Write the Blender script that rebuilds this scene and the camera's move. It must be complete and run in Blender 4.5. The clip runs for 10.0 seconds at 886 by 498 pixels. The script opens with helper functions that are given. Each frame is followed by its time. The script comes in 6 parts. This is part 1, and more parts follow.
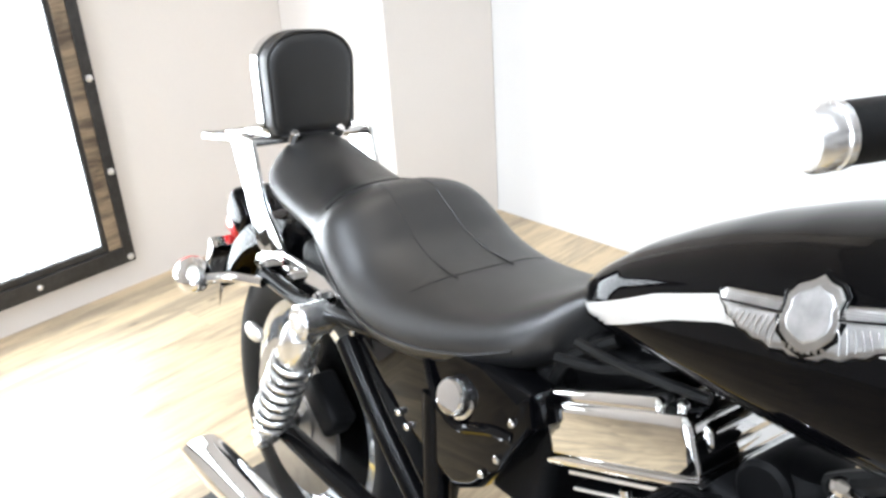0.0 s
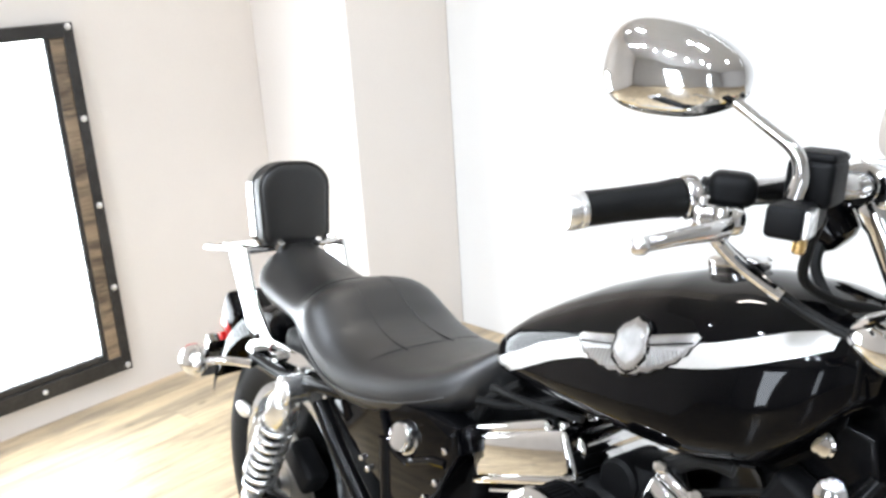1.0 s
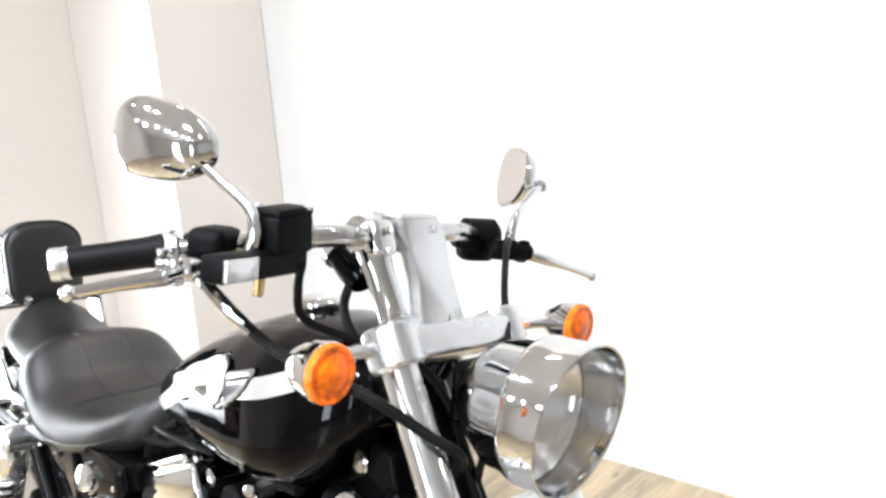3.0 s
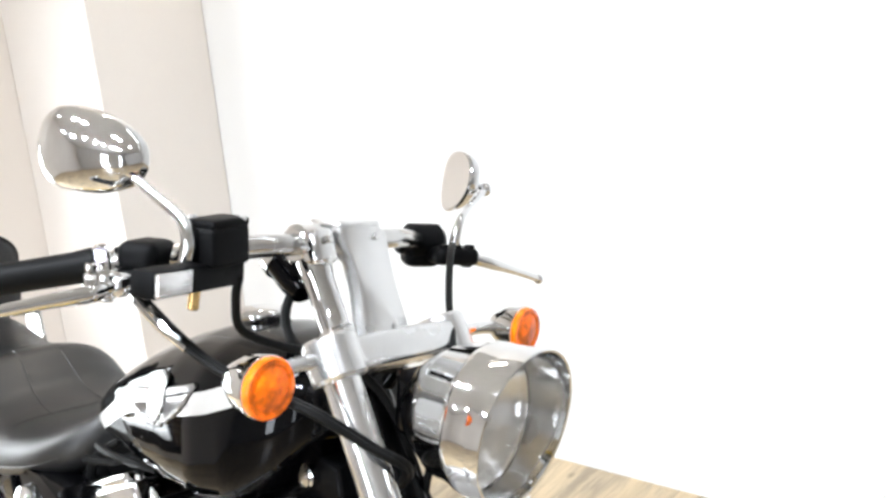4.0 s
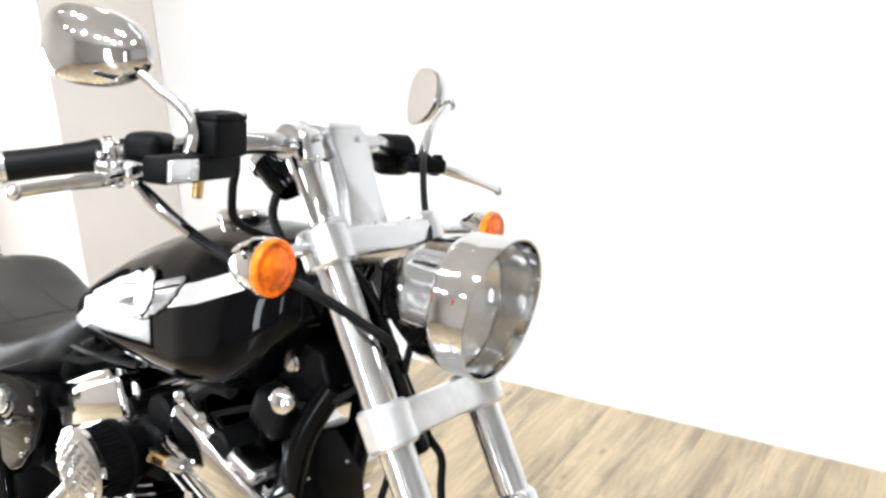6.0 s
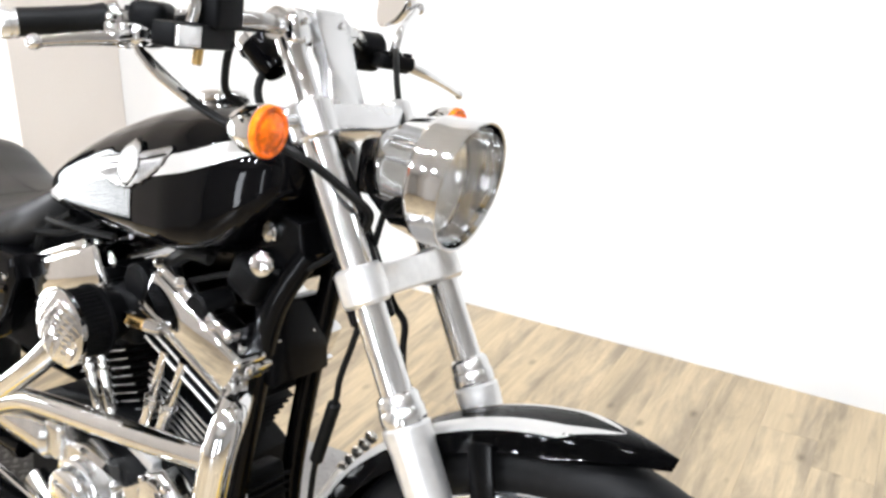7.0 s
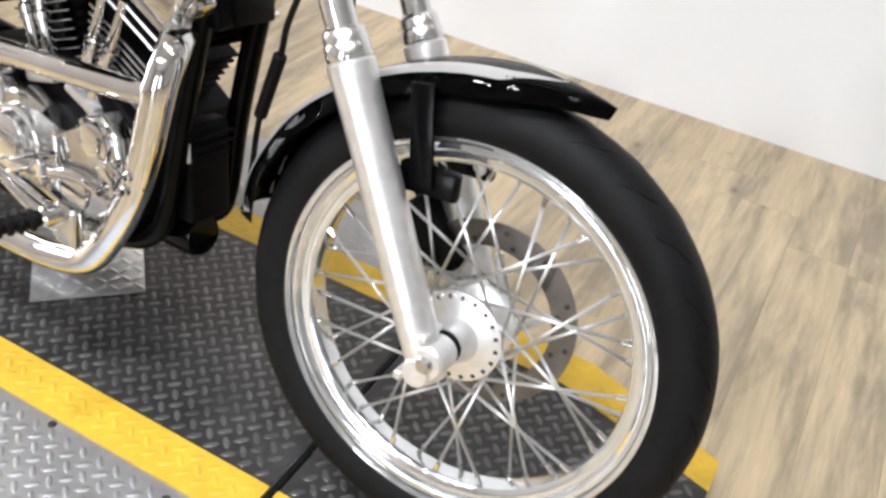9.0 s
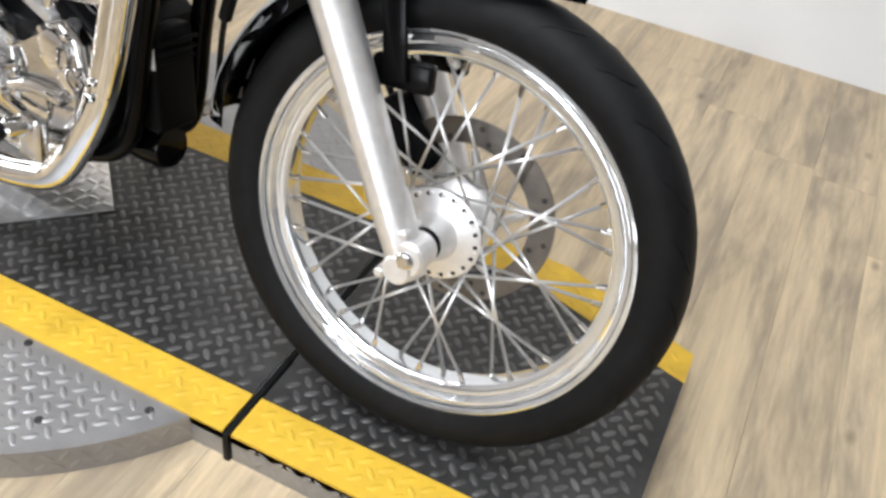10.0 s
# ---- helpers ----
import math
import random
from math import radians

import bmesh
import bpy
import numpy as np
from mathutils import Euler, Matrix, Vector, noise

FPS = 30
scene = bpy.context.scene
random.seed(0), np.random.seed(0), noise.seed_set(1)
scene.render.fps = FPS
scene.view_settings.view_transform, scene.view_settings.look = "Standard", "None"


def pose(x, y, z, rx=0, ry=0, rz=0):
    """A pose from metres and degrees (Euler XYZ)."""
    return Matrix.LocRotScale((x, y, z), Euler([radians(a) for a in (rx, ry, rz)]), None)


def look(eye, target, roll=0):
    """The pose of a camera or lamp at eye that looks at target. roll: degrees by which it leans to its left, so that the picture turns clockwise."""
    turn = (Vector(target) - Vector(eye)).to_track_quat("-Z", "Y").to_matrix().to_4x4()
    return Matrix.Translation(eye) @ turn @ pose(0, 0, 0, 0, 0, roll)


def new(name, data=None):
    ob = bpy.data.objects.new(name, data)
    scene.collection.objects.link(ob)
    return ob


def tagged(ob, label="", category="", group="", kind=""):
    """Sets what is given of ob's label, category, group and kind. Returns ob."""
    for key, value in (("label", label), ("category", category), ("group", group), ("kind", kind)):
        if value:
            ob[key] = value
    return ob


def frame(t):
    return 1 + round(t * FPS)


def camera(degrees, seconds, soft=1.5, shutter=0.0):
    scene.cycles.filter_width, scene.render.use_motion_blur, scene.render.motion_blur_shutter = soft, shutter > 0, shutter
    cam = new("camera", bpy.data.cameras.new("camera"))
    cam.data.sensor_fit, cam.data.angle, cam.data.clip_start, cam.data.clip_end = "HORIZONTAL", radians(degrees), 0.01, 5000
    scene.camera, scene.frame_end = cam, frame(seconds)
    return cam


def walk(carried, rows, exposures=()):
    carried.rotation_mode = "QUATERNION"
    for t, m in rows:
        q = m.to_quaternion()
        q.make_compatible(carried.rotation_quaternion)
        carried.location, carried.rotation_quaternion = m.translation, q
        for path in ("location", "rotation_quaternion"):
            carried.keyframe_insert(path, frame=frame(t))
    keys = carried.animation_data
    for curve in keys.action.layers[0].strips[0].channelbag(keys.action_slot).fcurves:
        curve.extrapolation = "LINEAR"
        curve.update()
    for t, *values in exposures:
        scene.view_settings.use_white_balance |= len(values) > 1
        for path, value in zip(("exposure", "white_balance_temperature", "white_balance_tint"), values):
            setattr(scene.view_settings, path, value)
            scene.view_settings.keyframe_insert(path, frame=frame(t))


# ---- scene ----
cam = camera(52.1, 10.0, soft=2.9)
PATH = [
    (0, (-0.499, -0.505, 1.37), (-1.806, 0.73, 0.495), -3.7),
    (0.5, (-0.363, -0.623, 1.393), (-1.759, 0.629, 0.698), -4.5),
    (1, (-0.211, -0.717, 1.435), (-1.555, 0.634, 0.826), -3.5),
    (1.5, (-0.024, -0.672, 1.459), (-1.367, 0.717, 0.94), -3.9),
    (2, (0.126, -0.587, 1.455), (-1.231, 0.783, 0.925), -3.4),
    (2.5, (0.176, -0.534, 1.443), (-1.142, 0.87, 0.903), -3.8),
    (3, (0.208, -0.512, 1.443), (-1.056, 0.95, 0.928), -4.1),
    (4.5, (0.212, -0.487, 1.439), (-0.961, 1.046, 0.917), -4.8),
    (5, (0.217, -0.496, 1.429), (-0.969, 1.019, 0.884), -4.3),
    (6.3, (0.208, -0.659, 1.413), (-0.776, 0.946, 0.737), -1.7),
    (6.5, (0.21, -0.694, 1.407), (-0.749, 0.918, 0.712), -0.9),
    (7, (0.228, -0.745, 1.384), (-0.646, 0.882, 0.615), 1.8),
    (7.5, (0.249, -0.772, 1.348), (-0.555, 0.835, 0.471), 4.7),
    (8, (0.264, -0.787, 1.31), (-0.498, 0.765, 0.305), 6.3),
    (8.5, (0.276, -0.793, 1.278), (-0.422, 0.728, 0.183), 7.4),
    (9, (0.284, -0.802, 1.246), (-0.357, 0.669, 0.053), 8.3),
    (9.5, (0.287, -0.813, 1.221), (-0.293, 0.636, -0.03), 9.0),
    (10, (0.284, -0.832, 1.202), (-0.234, 0.599, -0.095), 8.6),
]
EXPOSURE = [(0, -0.14, 6240, 10), (2, -0.18, 6350, 10), (5, -0.18, 6460, 10), (6.5, -0.17, 6500, 11), (8, -0.36, 6640, 12), (9, -0.55, 6640, 12), (10, -0.68, 6620, 12)]
walk(cam, [(t, look(eye, target, roll)) for t, eye, target, roll in PATH], EXPOSURE)

# ---- light ----
world = bpy.data.worlds.new("world")
scene.world = world
world.use_nodes = True
world.node_tree.nodes["Background"].inputs[0].default_value = (1.0, 0.97, 0.93, 1)
world.node_tree.nodes["Background"].inputs[1].default_value = 0.05


def area_lamp(name, at, to, size, power, colour):
    data = bpy.data.lights.new(name, "AREA")
    data.shape, data.size, data.size_y, data.energy, data.color = "RECTANGLE", size[0], size[1], power, colour
    lamp = new(name, data)
    lamp.matrix_world = look(at, to)
    return lamp


def round_lamp(at, to, size, power, colour, spread=120):
    data = bpy.data.lights.new("track_lamp", "AREA")
    data.shape, data.size, data.energy, data.color = "DISK", size, power, colour
    data.spread = radians(spread)
    lamp = new("track_lamp", data)
    lamp.matrix_world = look(at, to)
    return lamp


WARM, COOL = (1.0, 0.92, 0.82), (0.865, 0.928, 1.0)
for x, y in ((-1.5, -0.75), (-1.32, -0.85), (-0.35, -0.8), (-0.18, -0.7), (-0.02, -0.8), (0.9, -0.7), (1.07, -0.8)):
    round_lamp((x, y + 0.15, 2.9), (x * 0.9, y + 0.55, 0), 0.10, 9.5 if x < 0.5 else 5, COOL)
# extra lamp added to brighten the floor near the mesh panel
round_lamp((-2.3, -0.55, 2.9), (-2.35, -0.2, 0), 0.10, 9, COOL)
area_lamp("wall_washer_lamp", (-0.2, 1.05, 2.9), (-0.2, 1.8, 1.9), (1.2, 0.1), 7.5, COOL)
area_lamp("wall_washer_lamp", (1.4, 1.05, 2.9), (1.4, 1.8, 1.9), (1.2, 0.1), 3.5, COOL)
# warm fill added to lighten the pilaster and wall corner
area_lamp("corner_fill", (-1.75, 1.15, 2.9), (-2.75, 1.5, 1.3), (0.3, 0.1), 14, WARM)
area_lamp("doorway_light", (-0.5, -4.9, 1.25), (-0.5, 0, 1.25), (0.7, 2.1), 105, COOL)
area_lamp("doorway_light", (2.2, -4.9, 1.25), (1.6, 0, 1.25), (0.4, 2.1), 30, COOL)
for k in range(8):
    x = -2.6 + 0.5 * k
    round_lamp((x, -2.3 - 0.15 * (k % 2), 2.9), (x * 0.8, 0.4, 0.75), 0.10, 5.2, COOL, 75)

# ---- mesh helpers ----
from mathutils.bvhtree import BVHTree


def V(*a):
    return Vector(a)


def link(name, bm, material, sharp=35):
    mesh = bpy.data.meshes.new(name)
    bmesh.ops.recalc_face_normals(bm, faces=bm.faces[:])
    bm.to_mesh(mesh)
    bm.free()
    mesh.materials.append(material)
    mesh.shade_smooth()
    mesh.set_sharp_from_angle(angle=radians(sharp))
    return new(name, mesh)


def part(name, bm, material, parent, label="", xf=None, sharp=35):
    """One mesh under a thing or a part."""
    if xf is not None:
        bm.transform(xf)
    ob = link(name, bm, material, sharp)
    ob.parent = parent
    if label:
        tagged(ob, label)
    return ob


def thing(name, bm, material, label, category, m=None, group="", kind="", sharp=35):
    ob = link(name, bm, material, sharp)
    if m is not None:
        ob.matrix_world = m
    return tagged(ob, label, category, group, kind)


def empty(name, m, label, category, group=""):
    ob = new(name)
    ob.empty_display_size = 0.05
    ob.matrix_world = m
    return tagged(ob, label, category, group)


def basis(axis):
    a = Vector(axis).normalized()
    s = a.cross(V(0, 0, 1) if abs(a.z) < 0.9 else V(1, 0, 0)).normalized()
    return s, a.cross(s).normalized(), a


def skin(bm, rings, close=True, caps=True, loop=False):
    """Faces between rings of points."""
    vs = [[bm.verts.new(p) for p in ring] for ring in rings]
    n = len(vs[0])
    pairs = list(zip(vs, vs[1:])) + ([(vs[-1], vs[0])] if loop else [])
    for a, b in pairs:
        for i in range(n if close else n - 1):
            j = (i + 1) % n
            bm.faces.new((a[i], a[j], b[j], b[i]))
    if caps and not loop and close:
        bm.faces.new(vs[0][::-1])
        bm.faces.new(vs[-1])
    return vs


def circle(centre, s, u, r, seg, r2=None):
    return [centre + s * (r * math.cos(2 * math.pi * k / seg)) + u * ((r2 or r) * math.sin(2 * math.pi * k / seg)) for k in range(seg)]


def rod(bm, p0, p1, r0, r1=None, seg=20, bev=0.0):
    p0, p1 = Vector(p0), Vector(p1)
    r1 = r0 if r1 is None else r1
    s, u, a = basis(p1 - p0)
    if bev:
        rings = [circle(p0, s, u, r0 - bev, seg), circle(p0 + a * bev, s, u, r0, seg), circle(p1 - a * bev, s, u, r1, seg), circle(p1, s, u, r1 - bev, seg)]
    else:
        rings = [circle(p0, s, u, r0, seg), circle(p1, s, u, r1, seg)]
    skin(bm, rings)
    return bm


def lathe(bm, profile, origin, axis, seg=40, closed=False):
    """Profile: (distance along the axis, radius)."""
    origin = Vector(origin)
    s, u, a = basis(axis)
    skin(bm, [circle(origin + a * h, s, u, max(r, 1e-4), seg) for h, r in profile], caps=not closed, loop=closed)
    return bm


def spline(pts, n=8):
    pts = [Vector(p) for p in pts]
    out = []
    for i in range(len(pts) - 1):
        p0, p1, p2, p3 = pts[max(i - 1, 0)], pts[i], pts[i + 1], pts[min(i + 2, len(pts) - 1)]
        for k in range(n):
            t = k / n
            out.append(0.5 * ((2 * p1) + (p2 - p0) * t + (2 * p0 - 5 * p1 + 4 * p2 - p3) * t * t + (3 * p1 - p0 - 3 * p2 + p3) * t ** 3))
    out.append(pts[-1])
    return out


def tube(bm, pts, r, seg=12, n=8, radii=None):
    """A bent pipe. radii: one for each given point."""
    path = spline(pts, n) if n > 1 else [Vector(p) for p in pts]
    last = None
    rings = []
    for i, p in enumerate(path):
        d = (path[min(i + 1, len(path) - 1)] - path[max(i - 1, 0)]).normalized()
        if last is None:
            s, u, _ = basis(d)
        else:
            s = (last - d * last.dot(d)).normalized()
            u = d.cross(s)
        last = s
        rr = r
        if radii:
            f = min(i / n, len(radii) - 1.001)
            rr = radii[int(f)] * (1 - f % 1) + radii[int(f) + 1] * (f % 1)
        rings.append(circle(p, s, u, rr, seg))
    skin(bm, rings)
    return bm


def box(bm, centre, size, m=None, bev=0.004, seg=2):
    made = bmesh.ops.create_cube(bm, size=1)["verts"]
    bmesh.ops.scale(bm, vec=size, verts=made)
    if bev:
        edges = list({e for v in made for e in v.link_edges})
        got = bmesh.ops.bevel(bm, geom=edges, offset=min(bev, min(size) * 0.45), segments=seg, affect="EDGES", profile=0.5)
        made = list({v for f in got["faces"] for v in f.verts} | {v for v in made if v.is_valid})
    mm = Matrix.Translation(centre) @ (m or Matrix())
    bmesh.ops.transform(bm, matrix=mm, verts=made)
    return bm


def plate(bm, outline, y0, y1, bev=0.0, m=None):
    """A flat plate: outline in x, z, from y0 to y1."""
    lo = [bm.verts.new((x, y0, z)) for x, z in outline]
    hi = [bm.verts.new((x, y1, z)) for x, z in outline]
    n = len(outline)
    faces = [bm.faces.new(lo), bm.faces.new(hi[::-1])]
    for i in range(n):
        bm.faces.new((lo[i], hi[i], hi[(i + 1) % n], lo[(i + 1) % n]))
    verts = lo + hi
    if bev:
        edges = [e for f in faces for e in f.edges]
        got = bmesh.ops.bevel(bm, geom=edges, offset=bev, segments=3, affect="EDGES", profile=0.5)
        verts = list({v for f in got["faces"] for v in f.verts} | {v for v in verts if v.is_valid})
    if m is not None:
        bmesh.ops.transform(bm, matrix=m, verts=verts)
    return bm


def ball(bm, centre, r, m=None, u=20, v=12):
    made = bmesh.ops.create_uvsphere(bm, u_segments=u, v_segments=v, radius=1)["verts"]
    r = (r, r, r) if isinstance(r, (int, float)) else r
    bmesh.ops.transform(bm, matrix=Matrix.Translation(centre) @ (m or Matrix()) @ Matrix.Diagonal((*r, 1)), verts=made)
    return bm


def BM():
    return bmesh.new()

# ---- materials ----
def material(name, colour, rough=0.5, metal=0.0, grain=0.0, grain_scale=60, stain=0.0, stain_scale=4, bump=0.0, bump_scale=300, coat=0.0, rough_var=0.0, spec=0.5):
    """A surface with variation at two scales: fine grain, and broad stains."""
    m = bpy.data.materials.new(name)
    m.use_nodes = True
    nt = m.node_tree
    b = nt.nodes["Principled BSDF"]
    b.inputs["Base Color"].default_value = (*colour, 1)
    b.inputs["Roughness"].default_value = rough
    b.inputs["Metallic"].default_value = metal
    b.inputs["Coat Weight"].default_value = coat
    b.inputs["Coat Roughness"].default_value = 0.03
    b.inputs["Specular IOR Level"].default_value = spec
    co = nt.nodes.new("ShaderNodeTexCoord")
    if grain or stain:
        n1, n2 = nt.nodes.new("ShaderNodeTexNoise"), nt.nodes.new("ShaderNodeTexNoise")
        n1.inputs["Scale"].default_value, n2.inputs["Scale"].default_value = grain_scale, stain_scale
        n1.inputs["Detail"].default_value = n2.inputs["Detail"].default_value = 5
        last = None
        for node, amount in ((n1, grain), (n2, stain)):
            nt.links.new(co.outputs["Object"], node.inputs["Vector"])
            ramp = nt.nodes.new("ShaderNodeMapRange")
            ramp.inputs["From Min"].default_value, ramp.inputs["From Max"].default_value = 0.3, 0.7
            ramp.inputs["To Min"].default_value, ramp.inputs["To Max"].default_value = 1 - amount, 1 + amount
            nt.links.new(node.outputs["Fac"], ramp.inputs["Value"])
            if last is None:
                last = ramp.outputs[0]
            else:
                mul = nt.nodes.new("ShaderNodeMath")
                mul.operation = "MULTIPLY"
                nt.links.new(last, mul.inputs[0])
                nt.links.new(ramp.outputs[0], mul.inputs[1])
                last = mul.outputs[0]
        mix = nt.nodes.new("ShaderNodeVectorMath")
        mix.operation = "SCALE"
        mix.inputs[0].default_value = colour
        nt.links.new(last, mix.inputs["Scale"])
        nt.links.new(mix.outputs[0], b.inputs["Base Color"])
        if rough_var:
            rr = nt.nodes.new("ShaderNodeMapRange")
            rr.inputs["To Min"].default_value, rr.inputs["To Max"].default_value = max(rough - rough_var, 0), rough + rough_var
            nt.links.new(n2.outputs["Fac"], rr.inputs["Value"])
            nt.links.new(rr.outputs[0], b.inputs["Roughness"])
    if bump:
        nb = nt.nodes.new("ShaderNodeTexNoise")
        nb.inputs["Scale"].default_value, nb.inputs["Detail"].default_value = bump_scale, 4
        nt.links.new(co.outputs["Object"], nb.inputs["Vector"])
        bp = nt.nodes.new("ShaderNodeBump")
        bp.inputs["Strength"].default_value, bp.inputs["Distance"].default_value = bump, 0.002
        nt.links.new(nb.outputs["Fac"], bp.inputs["Height"])
        nt.links.new(bp.outputs[0], b.inputs["Normal"])
    return m


CHROME = material("chrome", (0.74, 0.74, 0.742), 0.045, 1.0, grain=0.03, stain=0.05, stain_scale=12, rough_var=0.025)
CHROME_OLD = material("hazy chrome", (0.63, 0.625, 0.62), 0.16, 1.0, grain=0.06, stain=0.1, stain_scale=15, rough_var=0.07, bump=0.04, bump_scale=60)
ALU = material("cast aluminium", (0.82, 0.815, 0.81), 0.34, 0.85, grain=0.06, stain=0.08, stain_scale=10, bump=0.06, bump_scale=400)
POLISH = material("polished aluminium", (0.82, 0.82, 0.82), 0.15, 0.95, grain=0.04, stain=0.08, stain_scale=14, rough_var=0.07, bump=0.04, bump_scale=80)
SPOKE = material("bright zinc spoke", (0.80, 0.80, 0.80), 0.3, 0.75, grain=0.05, stain=0.05)
PEWTER = material("grey pewter", (0.42, 0.42, 0.425), 0.35, 0.9, grain=0.1, stain=0.12, stain_scale=60)
SATIN = material("satin silver metal", (0.78, 0.77, 0.75), 0.38, 0.9, grain=0.05, stain=0.05)
PALE = material("pale satin plate", (0.74, 0.74, 0.74), 0.26, 0.95, grain=0.03, stain=0.06, stain_scale=12, rough_var=0.06)
BLACK = material("black gloss paint", (0.0012, 0.0012, 0.0015), 0.03, 0.0, grain=0.1, stain=0.1, spec=0.16)
FRAME = material("black powder coat", (0.002, 0.002, 0.0022), 0.18, 0.0, grain=0.15, stain=0.2, bump=0.05, bump_scale=500, spec=0.1)
MATT = material("black crackle finish", (0.0025, 0.0025, 0.0028), 0.5, 0.0, grain=0.25, stain=0.2, bump=0.15, bump_scale=700, spec=0.08)
RUBBER = material("black rubber", (0.0045, 0.0045, 0.0045), 0.5, 0.0, spec=0.12, grain=0.2, stain=0.25, bump=0.12, bump_scale=300)
TYRE = material("worn tyre rubber", (0.0060, 0.0060, 0.0063), 0.55, 0.0, spec=0.12, grain=0.2, stain=0.25, stain_scale=9, bump=0.2, bump_scale=350)
LEATHER = material("black vinyl leather", (0.0075, 0.0073, 0.0073), 0.37, 0.0, spec=0.64, grain=0.12, grain_scale=250, stain=0.2, stain_scale=7, bump=0.22, bump_scale=520, rough_var=0.06)
SILVER_PAINT = material("sterling silver paint", (0.50, 0.485, 0.465), 0.3, 0.45, grain=0.05, grain_scale=600, stain=0.06, coat=0.25)
AMBER = material("amber plastic lens", (0.92, 0.165, 0.003), 0.22, 0.0, grain=0.3, grain_scale=90, stain=0.3, stain_scale=45, spec=0.3, coat=0.25, bump=0.9, bump_scale=110)
RED = material("red plastic lens", (0.55, 0.01, 0.01), 0.12, 0.0, grain=0.08, stain=0.1, coat=0.6)
LABEL = material("grey paper label", (0.55, 0.55, 0.53), 0.6, grain=0.08, stain=0.1)
WALL = material("white wall paint", (0.75, 0.75, 0.745), 0.75, grain=0.012, grain_scale=180, stain=0.025, stain_scale=1.3, bump=0.05, bump_scale=220)
CREAM = material("cream wall paint", (0.76, 0.718, 0.68), 0.75, grain=0.012, grain_scale=180, stain=0.03, stain_scale=1.3, bump=0.05, bump_scale=220)
GREY = material("pale grey wall paint", (0.66, 0.66, 0.67), 0.8, grain=0.03, stain=0.05)
CEIL = material("pale ceiling paint", (0.58, 0.575, 0.565), 0.85, grain=0.02, stain=0.03)
STEEL_BLACK = material("blackened steel", (0.035, 0.033, 0.032), 0.45, 0.4, grain=0.2, stain=0.3, stain_scale=12, bump=0.1)
YELLOW = material("yellow floor paint", (0.62, 0.385, 0.03), 0.5, grain=0.05, stain=0.1, stain_scale=20, bump=0.06, bump_scale=200)
DARK_PLATE = material("dark painted tread plate", (0.033, 0.032, 0.031), 0.4, 0.25, grain=0.2, stain=0.3, stain_scale=9, bump=0.08, rough_var=0.1)
BRIGHT_PLATE = material("bright aluminium tread plate", (0.34, 0.336, 0.336), 0.42, 0.75, grain=0.05, stain=0.08, stain_scale=10, bump=0.05, rough_var=0.08)
GLASS = material("clear glass", (0.95, 0.95, 0.95), 0.02)
GLASS.node_tree.nodes["Principled BSDF"].inputs["Transmission Weight"].default_value = 1.0
GLASS.node_tree.nodes["Principled BSDF"].inputs["IOR"].default_value = 1.3
STEEL = material("brushed disc steel", (0.35, 0.34, 0.33), 0.32, 1.0, grain=0.08, stain=0.15, stain_scale=12, rough_var=0.06)
DISC = material("worn brake steel", (0.17, 0.155, 0.14), 0.34, 1.0, grain=0.1, stain=0.18, stain_scale=12, rough_var=0.08)
RIM = material("polished rim", (0.80, 0.825, 0.85), 0.09, 0.9, grain=0.03, stain=0.05, stain_scale=14, rough_var=0.05)
REFLECTOR = material("fluted silvered reflector", (0.93, 0.925, 0.91), 0.26, 1.0, bump=0.25, bump_scale=70)
MIRROR = material("mirror glass", (0.92, 0.93, 0.94), 0.01, 1.0)
BRASS = material("brass fitting", (0.62, 0.42, 0.18), 0.25, 1.0, grain=0.08, stain=0.1)


